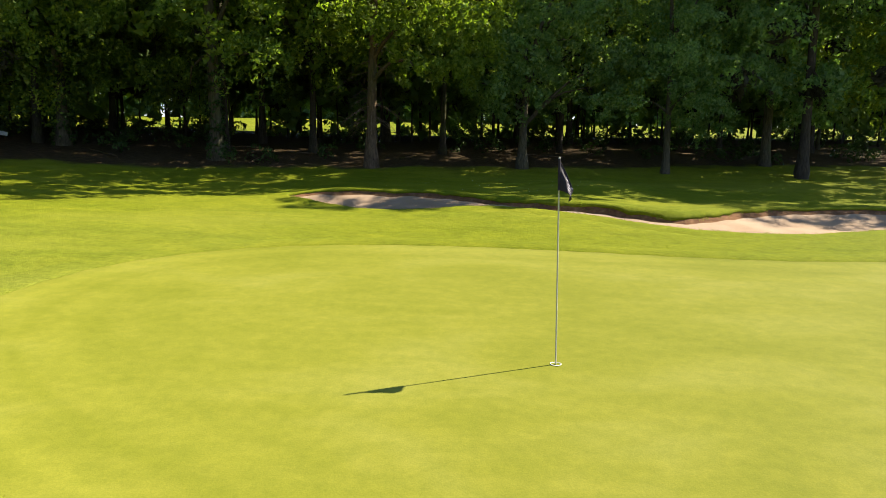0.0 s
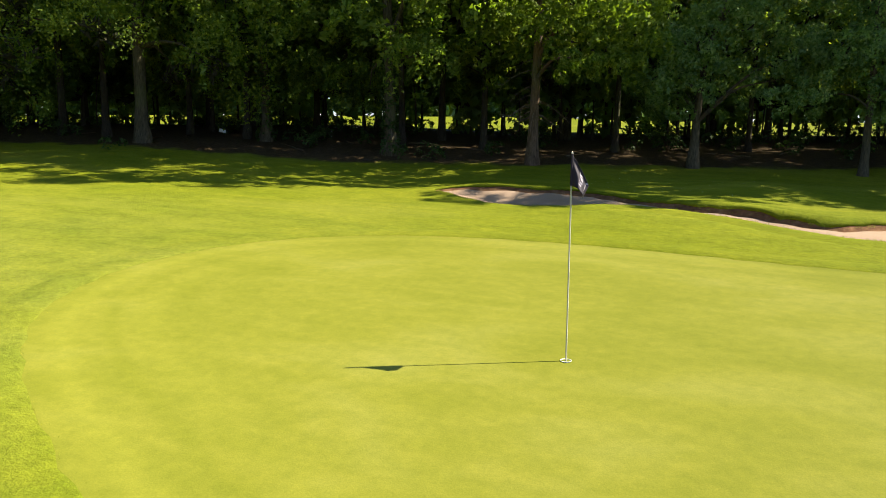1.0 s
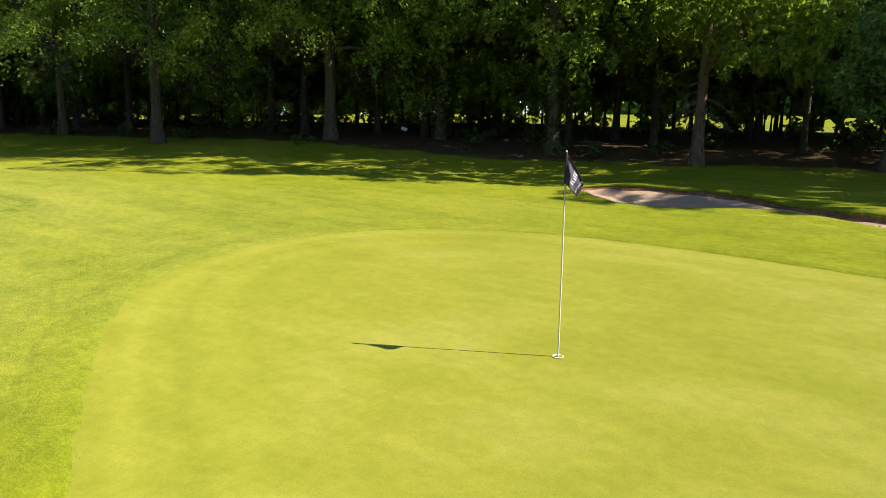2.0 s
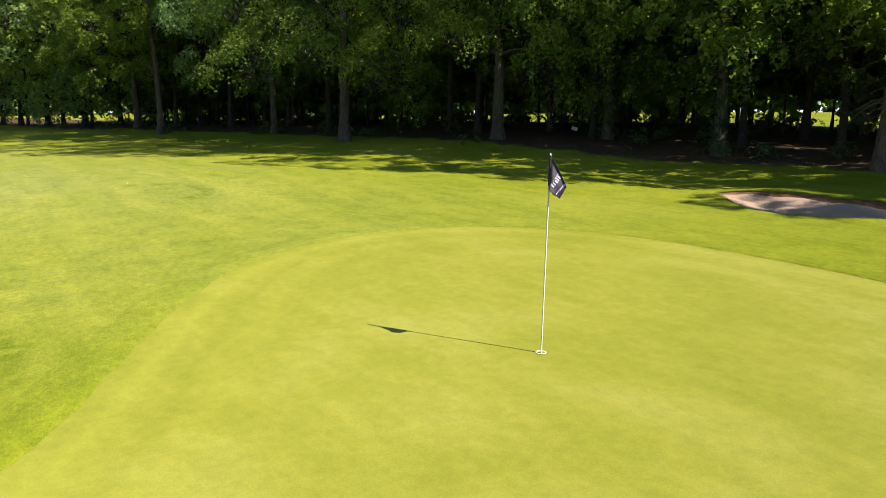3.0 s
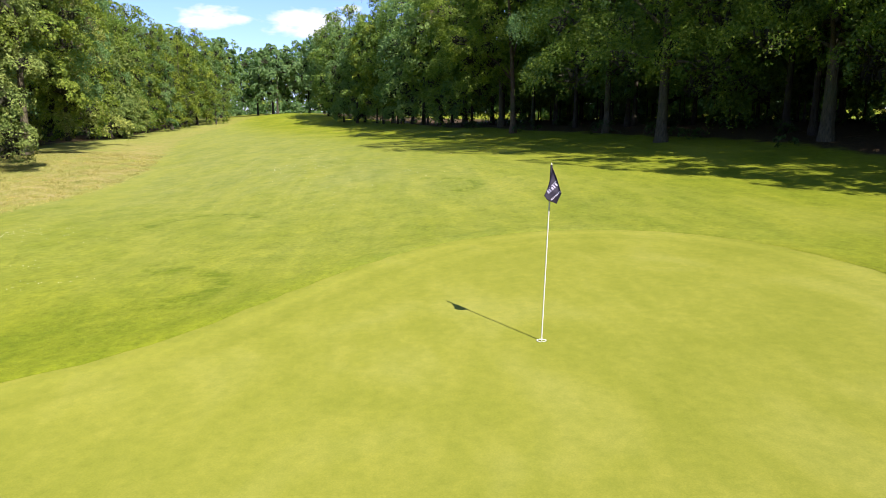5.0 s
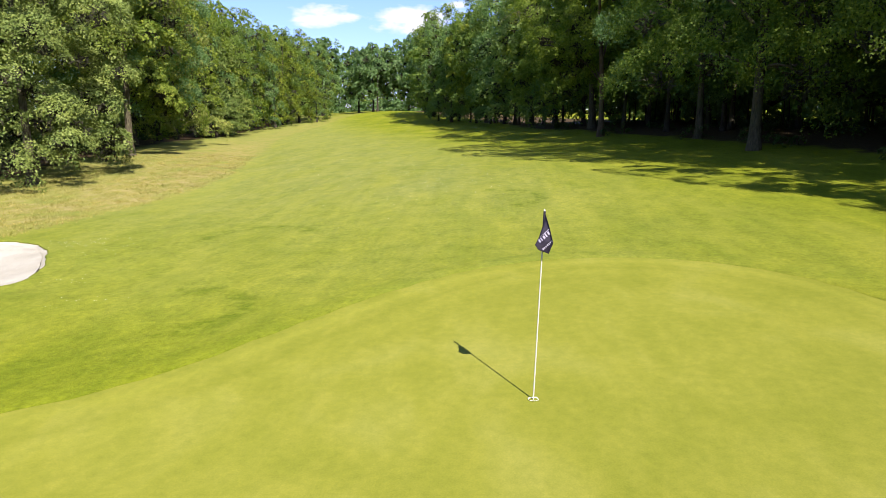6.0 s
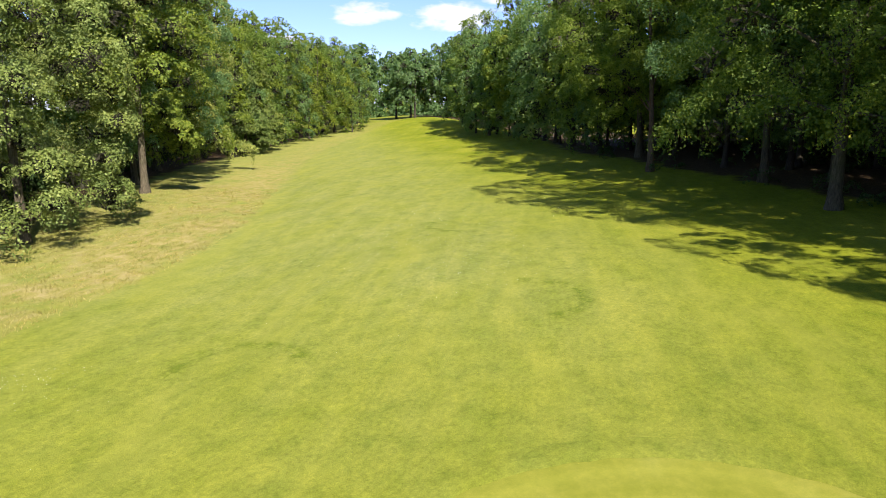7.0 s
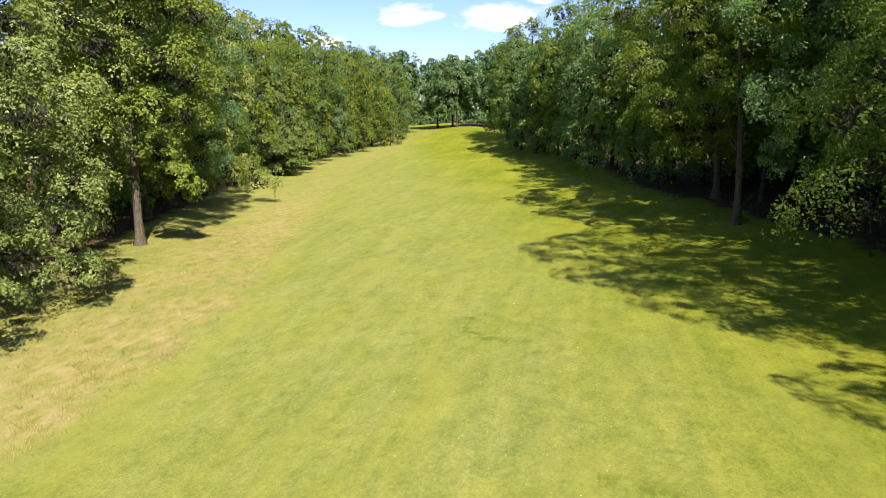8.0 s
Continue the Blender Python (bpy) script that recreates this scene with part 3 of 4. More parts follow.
def leaves(rs, centres, radii, clumps, each, length, flat=0.68, corners=4, thick=0.55, pad=(0.20, 0.44), loose=0.4, lift=0.65):
    """Boughs of shallow, lobed leaf pads, each a dome of small bent leaf sprays: arrays of corners and faces."""
    m = len(centres) * clumps
    away = np.repeat(centres - np.mean(centres, 0), clumps, 0) * (1, 1, 0)
    bd = rs.normal(size=(m, 3)) + 0.75 * unit(away)
    bd[:, 2] = np.abs(bd[:, 2]) * np.where(rs.uniform(0, 1, m) < 0.30, -0.9, 1.0)
    bd = unit(bd)
    br = np.repeat(radii, clumps)
    cc = np.repeat(centres, clumps, 0) + bd * (br * rs.uniform(0.66, 1.02, m))[:, None] * (1, 1, flat)
    cr = br * rs.uniform(*pad, m)
    axis = unit(bd * (0.75, 0.75, 0.5) + np.array((0, 0, 0.62)) + rs.normal(size=(m, 3)) * 0.18)
    side = unit(np.cross(axis, rs.normal(size=(m, 3))))
    n = m * each
    c, r, ax, sd = np.repeat(cc, each, 0), np.repeat(cr, each), np.repeat(axis, each, 0), np.repeat(side, each, 0)
    sd2 = np.cross(ax, sd)
    ang = rs.uniform(0, 2 * np.pi, n)
    lobe = 1 + 0.28 * np.sin(3 * ang + np.repeat(rs.uniform(0, 6.28, m), each)) + 0.22 * np.sin(5 * ang + np.repeat(rs.uniform(0, 6.28, m), each))
    q = rs.uniform(0, 1, n) ** 0.55
    rise = np.sqrt(np.maximum(0, 1 - q * q)) * rs.uniform(0.55, 1.1, n) - 0.25
    flatd = sd * np.cos(ang)[:, None] + sd2 * np.sin(ang)[:, None]
    p = c + flatd * (r * q * lobe)[:, None] + ax * (r * thick * rise)[:, None] - np.array((0, 0, 1)) * (r * 0.25 * q * q)[:, None]
    nrm = unit(ax * lift + flatd * ((1.2 - 0.9 * lift) * q)[:, None] + rs.normal(size=(n, 3)) * loose)
    a = unit(np.cross(nrm, rs.normal(size=(n, 3))))
    s = np.cross(nrm, a)
    ln = (length * rs.uniform(0.6, 1.35, n))[:, None]
    wd = ln * rs.uniform(0.55, 0.9, n)[:, None]
    bend = nrm * ln * 0.14
    if corners == 3:
        v = np.stack([p - a * ln * 0.5, p + s * wd * 0.55 + a * ln * 0.2, p - s * wd * 0.45 + a * ln * 0.45], 1)
    else:
        v = np.stack([p - a * ln * 0.5, p + s * wd * 0.5 + bend, p + a * ln * 0.5, p - s * wd * 0.5 + bend], 1)
    return v.reshape(-1, 3), np.arange(corners * n).reshape(-1, corners)


class Species:
    """The meshes of one kind of tree, made once and shared by all trees of that kind."""

    def __init__(self, seed, height, radius, base, trunk, boughs, bough, clumps, each, leaf, leaf_mat, bark, limbs=6, lean=0.0, crown_shape=0.75, sway=0.25, cone=False, flat=0.68, extra=(), corners=4, core=60, thick=0.6, pad=(0.20, 0.44), loose=0.4, lift=0.65, dome=0.56, core_from=0.0):
        rs = np.random.RandomState(seed)
        self.height = height
        # trunk: flared foot, slow bends
        zs = np.concatenate([[-0.25, 0.0, 0.25, 0.7], np.linspace(1.5, height * 0.9, 9)])
        k = zs / height
        bx = lean * k * np.abs(k) + sway * (np.sin(k * 5 + seed) - math.sin(seed)) * k
        by = sway * (np.sin(k * 4 + seed * 2.1) - math.sin(seed * 2.1)) * k
        rad = trunk * (1.0 - 0.86 * np.clip(k, 0, 1) ** 0.8) * np.where(zs < 0.3, 1.45, np.where(zs < 0.8, 1.12, 1.0))
        self.line = np.column_stack([bx, by, zs])
        v, f = tube(self.line, rad, 10, seed, 0.10)
        self.trunk = raw_mesh("trunk", v, f, bark, True)
        # crown: boughs on an uneven envelope, leaf clumps over each bough, leaf sprays in each clump
        lob, axes, rr = rs.uniform(0, 2 * np.pi, 4), [], []
        for i in range(boughs):
            best, most = None, -1.0
            for k in range(7):
                u, ang = rs.uniform(0, 1) ** 0.9, rs.uniform(0, 2 * np.pi)
                prof = 1.05 - 0.95 * u if cone else max(0.12, math.sin(math.pi * min(1, 0.31 + dome * u ** (1 / crown_shape)))) ** 0.6
                wob = 1 + 0.20 * math.sin(2 * ang + lob[0]) + 0.15 * math.sin(3 * ang + lob[1] + 5 * u)
                r = max(0.0, radius * prof * wob - bough * 0.7) * (rs.uniform(0.72, 1.0) if i % 5 else rs.uniform(0.0, 0.6))
                z = base + bough * 0.45 + (height - base - bough * 0.8) * u
                at = (np.interp(z, zs, bx) + r * math.cos(ang), np.interp(z, zs, by) + r * math.sin(ang), z)
                gap = min((math.hypot(at[0] - q[0], at[1] - q[1]) + 1.6 * abs(at[2] - q[2]) for q in axes), default=9.0)
                if gap > most:
                    best, most = at, gap
            axes.append(best)
            rr.append(bough * rs.uniform(0.75, 1.25))
        for *at, r in extra:
            axes.append(tuple(at))
            rr.append(r)
        cs, rr = np.array(axes), np.array(rr)
        v, f = leaves(rs, cs, rr, clumps, each, leaf, flat, corners, thick, pad, loose, lift)
        self.boughs = np.column_stack([cs, rr])
        # near-black triangles in each bough's heart paint shade into gaps and stop sunlight
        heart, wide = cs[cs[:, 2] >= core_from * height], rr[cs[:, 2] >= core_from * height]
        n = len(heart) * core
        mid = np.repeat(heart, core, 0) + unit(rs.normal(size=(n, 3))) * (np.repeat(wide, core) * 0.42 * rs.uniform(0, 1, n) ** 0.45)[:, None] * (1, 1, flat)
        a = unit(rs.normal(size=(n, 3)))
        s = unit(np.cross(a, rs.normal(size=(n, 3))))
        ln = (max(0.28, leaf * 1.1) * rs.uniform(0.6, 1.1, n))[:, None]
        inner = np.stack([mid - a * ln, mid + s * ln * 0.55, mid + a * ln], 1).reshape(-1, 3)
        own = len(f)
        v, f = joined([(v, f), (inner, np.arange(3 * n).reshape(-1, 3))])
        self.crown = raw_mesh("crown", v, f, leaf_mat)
        self.crown.materials.append(GAP_SHADE)
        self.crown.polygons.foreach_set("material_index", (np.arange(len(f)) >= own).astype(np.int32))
        # limbs from the trunk out to some of the clumps
        self.limbs = []
        for j in rs.permutation(len(cs))[:limbs]:
            end = cs[j]
            z0 = max(base * 0.75, height * 0.2, end[2] - np.hypot(end[0], end[1]) * rs.uniform(0.5, 0.9))
            z0 = min(z0, height * 0.8)
            st = np.array([np.interp(z0, zs, bx), np.interp(z0, zs, by), z0])
            t = np.linspace(0, 1, 6)[:, None]
            pts = st + (end - st) * t + np.array([0, 0, 0.5]) * np.sin(t * np.pi) + rs.normal(size=(6, 3)) * 0.09 * t
            v, f = tube(pts, trunk * np.linspace(0.38, 0.06, 6), 6, j, 0.1)
            self.limbs.append(raw_mesh("limb", v, f, bark, True))


def plant(kind, name, x, y, turn, size, label, group):
    tree = tagged(new(name), label, "tree", group)
    tree.matrix_basis = pose(x, y, ground_z(x, y) - 0.03, 0, 0, turn) @ Matrix.Diagonal((size, size, size, 1))
    child("trunk", kind.trunk, tree)
    for limb in kind.limbs:
        child("limb", limb, tree)
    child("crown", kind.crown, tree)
    return tree


rnd = random.Random(11)
NEAR_A = Species(1, 18.5, 7.0, 1.7, 0.27, 56, 1.9, 20, 58, 0.15, OAK_LEAF, BARK, 8, 2.2, corners=3, thick=0.9, pad=(0.16, 0.33), loose=0.42, lift=0.2, dome=0.6, core=60, core_from=0.58)
NEAR_E = Species(27, 18.5, 6.6, 1.7, 0.27, 54, 1.9, 16, 104, 0.112, WOOD_LEAF, BARK, 8, 2.2, corners=3, thick=0.7, loose=0.42, lift=0.5, core=40)
NEAR_B = Species(2, 18.5, 6.0, 1.5, 0.23, 48, 1.85, 20, 54, 0.155, LIFTED_LEAF, BARK, 7, 1.6, corners=3, thick=0.9, pad=(0.16, 0.33), loose=0.42, lift=0.2, dome=0.65, core=60, core_from=0.58)
# low sunlit boughs of the leaning oak, given by how far they hang out east, north and up from its foot
HANG = [(0.4, -1.0, 4.7, 1.2), (1.4, -1.7, 4.2, 1.2), (2.6, -1.7, 3.9, 1.2), (2.0, -2.2, 3.3, 0.95), (3.0, -2.1, 3.2, 0.9), (3.5, -1.7, 4.3, 1.2), (1.0, -2.0, 5.4, 1.3), (2.3, -2.1, 5.6, 1.5), (3.5, -1.6, 5.6, 1.3), (-0.6, -1.2, 4.9, 0.9), (-0.3, -1.7, 6.2, 1.3), (1.6, -2.2, 6.9, 1.5), (3.0, -1.9, 7.0, 1.5), (2.0, -1.2, 4.9, 1.2)]
NEAR_C = Species(3, 15.0, 4.4, 4.0, 0.21, 28, 1.6, 22, 58, 0.145, LIGHT_LEAF, BARK_WARM, 7, 1.4, extra=[(0.5 * e - 0.866 * n, 0.866 * e + 0.5 * n, z, r) for e, n, z, r in HANG], corners=3, thick=0.9, pad=(0.16, 0.33), loose=0.42, lift=0.2, dome=0.65, core=4)
# slim crown made to block the sun above the north bunker
SLIM_A = Species(22, 16.6, 3.4, 1.8, 0.18, 46, 1.35, 18, 36, 0.18, LIFTED_LEAF, BARK_DARK, 3, 0, 0.75, corners=3, thick=0.9, pad=(0.16, 0.33), loose=0.42, lift=0.2, dome=0.65, core=50)
NEAR_F = Species(21, 9.0, 2.9, 1.9, 0.20, 20, 1.4, 21, 54, 0.15, LIFTED_LEAF, BARK, 5, 2.2, extra=[(2.6, -1.0, 3.4, 1.2), (3.8, -0.6, 3.9, 1.3), (4.6, -1.2, 4.4, 1.3), (2.8, -1.8, 4.2, 1.1)], corners=3, thick=0.9, pad=(0.16, 0.33), loose=0.42, lift=0.2, dome=0.65, core=4)
NEAR_D = Species(4, 19.0, 5.6, 1.8, 0.21, 44, 1.8, 20, 54, 0.155, OAK_LEAF, BARK, 6, 1.8, corners=3, thick=0.9, pad=(0.16, 0.33), loose=0.42, lift=0.2, dome=0.65, core=60, core_from=0.58)
TALL_A = Species(17, 19.0, 5.6, 5.4, 0.25, 40, 1.75, 14, 96, 0.148, GLOSS_LEAF, BARK, 5, 0.0, 0.75, 0.25, extra=[(2.0, 0.9, 4.4, 1.1), (2.6, 1.4, 3.4, 0.95), (1.5, 0.4, 5.6, 1.2), (3.0, 0.6, 4.0, 0.95), (2.0, 1.7, 2.9, 0.8), (1.4, 1.0, 3.6, 0.8), (2.4, 0.2, 5.0, 1.0)], corners=3, pad=(0.25, 0.46), loose=0.34)
TALL_B = Species(24, 19.0, 5.2, 4.6, 0.21, 38, 1.7, 14, 90, 0.145, LIGHT_LEAF, BARK_WARM, 6, 0.6, 0.75, 0.3, extra=[(2.4, 0.8, 4.4, 1.2), (2.9, 1.6, 5.4, 1.3), (1.6, -0.6, 5.2, 1.2), (3.2, 0.4, 6.2, 1.3)], corners=3, pad=(0.25, 0.46), loose=0.34)
LOW_A = Species(5, 17.5, 6.8, 0.6, 0.30, 62, 1.7, 14, 96, 0.148, SAGE_LEAF, BARK, 1, 0.3, 0.7, corners=3, pad=(0.25, 0.46), loose=0.34)
LOW_B = Species(6, 19.0, 6.0, 1.5, 0.30, 48, 1.8, 13, 76, 0.17, LIGHT_LEAF, BARK, 3, 0, 0.7, corners=3, pad=(0.25, 0.46), loose=0.34)
MID_A = Species(7, 17.5, 5.2, 0.4, 0.26, 34, 1.7, 11, 31, 0.29, OAK_LEAF, BARK_DARK, 2, 0, 0.7, flat=0.82, corners=3, core=34, thick=0.85, pad=(0.26, 0.5))
MID_B = Species(8, 18.5, 5.0, 0.4, 0.26, 34, 1.7, 11, 31, 0.29, LIGHT_LEAF, BARK_DARK, 2, 0, 0.7, flat=0.82, corners=3, core=34, thick=0.85, pad=(0.26, 0.5))
MID_C = Species(9, 15.5, 4.8, 0.4, 0.22, 32, 1.65, 11, 31, 0.29, LIFTED_LEAF, BARK_DARK, 2, 0, 0.7, flat=0.82, corners=3, core=34, thick=0.85, pad=(0.26, 0.5))
SPRAY = Species(18, 13.0, 3.9, 0.3, 0.20, 40, 1.6, 16, 30, 0.26, YELLOW_LEAF, BARK_DARK, 2, 0, 0.7, 0.1, True, 0.26, corners=3)
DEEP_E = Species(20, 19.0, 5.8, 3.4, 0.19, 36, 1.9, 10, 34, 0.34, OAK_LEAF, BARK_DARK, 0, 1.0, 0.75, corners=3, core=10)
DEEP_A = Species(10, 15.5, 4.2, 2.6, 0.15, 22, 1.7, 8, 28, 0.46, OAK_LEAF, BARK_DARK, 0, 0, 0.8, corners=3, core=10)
DEEP_B = Species(12, 12.5, 3.5, 2.0, 0.09, 18, 1.5, 8, 28, 0.44, LIFTED_LEAF, BARK_DARK, 0, 0.4, 0.8, 0.5, corners=3, core=10)
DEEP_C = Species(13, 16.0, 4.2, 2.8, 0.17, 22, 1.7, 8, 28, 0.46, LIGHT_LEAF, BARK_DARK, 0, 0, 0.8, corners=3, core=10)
DEEP_D = Species(16, 10.0, 4.2, 1.15, 0.075, 28, 1.5, 8, 14, 0.60, LIFTED_LEAF, BARK_DARK, 0, 0.3, 0.75, 0.4, corners=3, core=10)
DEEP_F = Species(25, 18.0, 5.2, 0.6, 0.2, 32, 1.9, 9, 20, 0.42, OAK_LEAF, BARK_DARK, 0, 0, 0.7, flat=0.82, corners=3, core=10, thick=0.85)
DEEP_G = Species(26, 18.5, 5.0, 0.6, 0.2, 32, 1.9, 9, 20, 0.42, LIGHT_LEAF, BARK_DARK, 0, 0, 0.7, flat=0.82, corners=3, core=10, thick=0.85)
FAR_C = Species(19, 16.5, 5.6, 0.1, 0.3, 32, 2.0, 12, 16, 0.66, LIFTED_LEAF, BARK_DARK, 0, 0, 0.7, flat=0.85, corners=3, core=10, thick=0.9)
FAR_D = Species(28, 16.5, 5.4, 2.8, 0.26, 32, 2.0, 12, 16, 0.62, LIFTED_LEAF, BARK_DARK, 0, 0, 0.7, flat=0.85, corners=3, core=10, thick=0.9)
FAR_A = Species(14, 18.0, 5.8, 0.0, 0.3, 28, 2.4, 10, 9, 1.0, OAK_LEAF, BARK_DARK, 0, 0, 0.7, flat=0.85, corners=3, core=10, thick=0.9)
FAR_B = Species(15, 16.5, 5.6, 0.0, 0.3, 28, 2.3, 10, 9, 1.0, LIFTED_LEAF, BARK_DARK, 0, 0, 0.7, flat=0.85, corners=3, core=10, thick=0.9)

# the trees that stand at the north wood's edge
N_GROUP, N_LABEL = "trees along the north wood's edge", "tall leafy oak standing at the shaded wood edge"
for kind, x, y, turn, size, label in (
    (NEAR_A, -9.1, 25.5, -80, 0.95, "broad oak with a thick ivy-clad trunk"),
    (NEAR_C, -3.5, 25.4, -60, 1.0, "light green oak with dead twigs on its leaning trunk"),
    (NEAR_F, 1.9, 26.9, 15, 0.88, "dark green oak at the shaded wood edge"),
    (NEAR_D, -15.3, 26.4, -70, 1.1, "slender tall oak with a sunlit trunk"),
    (NEAR_E, -25.3, 18.6, -38, 0.98, "oak with a stout straight trunk at the wood edge"),
    (TALL_B, -41.8, 14.0, 240, 0.95, "slender pale-trunked oak leaning over the grass"),
    (NEAR_E, -18.8, 23.0, -55, 1.0, N_LABEL),
    (NEAR_B, -33.8, 18.4, -85, 0.90, N_LABEL),
    (NEAR_A, -50.0, 14.4, -100, 0.90, N_LABEL),
    (NEAR_B, 7.2, 27.0, 100, 0.60, "dark green oak at the shaded wood edge"),
    # added tree, placed and sized so that its shadow covers the north bunker
    (SLIM_A, 12.1, 26.9, 0, 1.05, "slim dark green oak added to shade the bunker"),
    (NEAR_B, 12.0, 30.2, 60, 0.88, "dark green oak at the shaded wood edge"),
    (NEAR_D, 17.0, 29.5, 90, 0.84, "dark green oak at the shaded wood edge"),
    (NEAR_B, 21.8, 27.6, 120, 0.85, "dark green oak at the shaded wood edge"),
):
    plant(kind, "oak_tree", x, y, turn, size, label, N_GROUP)
for i in range(10):
    x = -58.5 - 8.0 * i + rnd.uniform(-1.2, 1.2)
    y = np.interp(x, [-130, -105, -75, -57], [-8.0, 0.5, 8.0, 12.2]) + rnd.uniform(-0.6, 1.2)
    plant((MID_A, MID_C, MID_C, MID_A)[i % 4], "oak_tree", x, y, rnd.uniform(0, 360), rnd.uniform(0.85, 1.15), "leafy oak branching down to the shaded grass", N_GROUP)
# second rows and the wood's depth
for i in range(26):
    x = 26 - 5.2 * i + rnd.uniform(-1.5, 1.5)
    y = 0.31 * x + 31.2 + rnd.uniform(-1.2, 1.4)
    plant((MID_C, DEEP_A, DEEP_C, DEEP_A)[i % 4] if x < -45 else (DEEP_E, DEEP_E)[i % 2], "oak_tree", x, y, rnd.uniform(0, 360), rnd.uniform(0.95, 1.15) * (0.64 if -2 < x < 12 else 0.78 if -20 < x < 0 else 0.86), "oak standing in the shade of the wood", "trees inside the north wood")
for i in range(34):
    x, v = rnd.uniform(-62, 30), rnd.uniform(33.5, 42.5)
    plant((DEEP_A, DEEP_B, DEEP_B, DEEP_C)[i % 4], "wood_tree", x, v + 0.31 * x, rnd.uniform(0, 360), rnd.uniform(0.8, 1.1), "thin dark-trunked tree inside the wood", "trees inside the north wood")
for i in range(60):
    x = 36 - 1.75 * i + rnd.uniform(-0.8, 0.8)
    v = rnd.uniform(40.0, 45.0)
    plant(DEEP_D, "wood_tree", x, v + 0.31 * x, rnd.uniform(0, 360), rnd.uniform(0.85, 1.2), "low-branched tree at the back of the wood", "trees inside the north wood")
SAPLING = Species(23, 7.5, 1.6, 2.6, 0.05, 8, 0.9, 8, 10, 0.40, LIFTED_LEAF, BARK_DARK, 0, 0.5, 0.8, 0.5, corners=3, core=10)
for i in range(95):
    x, v = 34 - 1.0 * i + rnd.uniform(-0.7, 0.7), rnd.uniform(37.0, 45.5)
    plant(SAPLING, "sapling", x, v + 0.31 * x, rnd.uniform(0, 360), rnd.uniform(0.75, 1.25), "thin dark sapling at the back of the wood", "trees inside the north wood")
# the south side of the fairway
S_GROUP = "trees along the south side of the fairway"
for kind, x, y, turn, size, label in (
    (LOW_A, -22.5, -14.4, 0, 0.75, "bushy oak with low branches over dry grass"),
    (TALL_A, -37.2, -17.3, 60, 1.0, "tall oak with a straight bare grey trunk"),
    (LOW_A, -31.0, -22.2, 140, 1.02, "bushy sage green oak with a full crown"),
    (LOW_A, -21.0, -21.5, 220, 0.95, "bushy oak with low branches over dry grass"),
    (NEAR_B, -42.0, -20.8, 150, 0.98, "dark green oak behind a bare-trunked tree"),
    (LOW_B, -46.5, -23.0, 260, 1.0, "light green oak with a full crown"),
    (LOW_A, -52.5, -25.0, 310, 1.0, "bushy oak with low branches over dry grass"),
):
    plant(kind, "oak_tree", x, y, turn, size, label, S_GROUP)
plant(MID_B, "young_tree", -124.5, -26.5, 40, 0.42, "young bushy tree standing out on the dry grass", S_GROUP)
for x, y, size in ((-79.5, -28.2, 0.95), (-87.5, -30.0, 1.05)):
    plant(SPRAY, "hornbeam_tree", x, y, rnd.uniform(0, 360), size, "yellow-green tree with flat layered branches to the ground", S_GROUP)
for i in range(13):
    x = -58.5 - 6.8 * i + rnd.uniform(-1, 1)
    y = np.interp(x, [-140, -120, -98, -66, -57], [-31, -31, -33.0, -29.0, -27.0]) + rnd.uniform(-1.2, 0.6)
    plant((MID_B, MID_A, MID_B, MID_C)[i % 4], "oak_tree", x, y, rnd.uniform(0, 360), rnd.uniform(0.8, 1.02), "leafy oak branching down to the dry grass", S_GROUP)
for i in range(18):
    x = -16 - 7.2 * i + rnd.uniform(-1.5, 1.5)
    y = np.interp(x, [-140, -98, -66, -50, -25], [-38, -40, -36, -31, -24]) + rnd.uniform(-2, 1)
    plant((DEEP_F, DEEP_G)[i % 2], "oak_tree", x, y, rnd.uniform(0, 360), rnd.uniform(0.92, 1.08), "tall oak behind the first row of trees", S_GROUP)
# the far end of the fairway and the far side of the field behind the wood
for i in range(26):
    x, y = -160 - rnd.uniform(0, 14) - (i % 3) * 7, -75 + 4.4 * i + rnd.uniform(-2, 2)
    plant(FAR_D if -50 < y < -4 else FAR_C, "far_tree", x, y, rnd.uniform(0, 360), rnd.uniform(0.95, 1.2), "distant oak at the end of the fairway", "distant trees")
for i in range(17):
    plant(FAR_A, "far_tree", -232 + rnd.uniform(-5, 5), -110 + 10 * i + rnd.uniform(-3, 3), rnd.uniform(0, 360), rnd.uniform(0.9, 1.1), "distant oak at the end of the fairway", "distant trees")
for i in range(32):
    x = 75 - 7.8 * i + rnd.uniform(-2, 2)
    y = 0.31 * x + 118 + rnd.uniform(-4, 8)
    plant((FAR_A, FAR_B)[i % 2], "far_tree", x, y, rnd.uniform(0, 360), rnd.uniform(0.9, 1.2), "distant tree beyond the sunlit field", "distant trees")


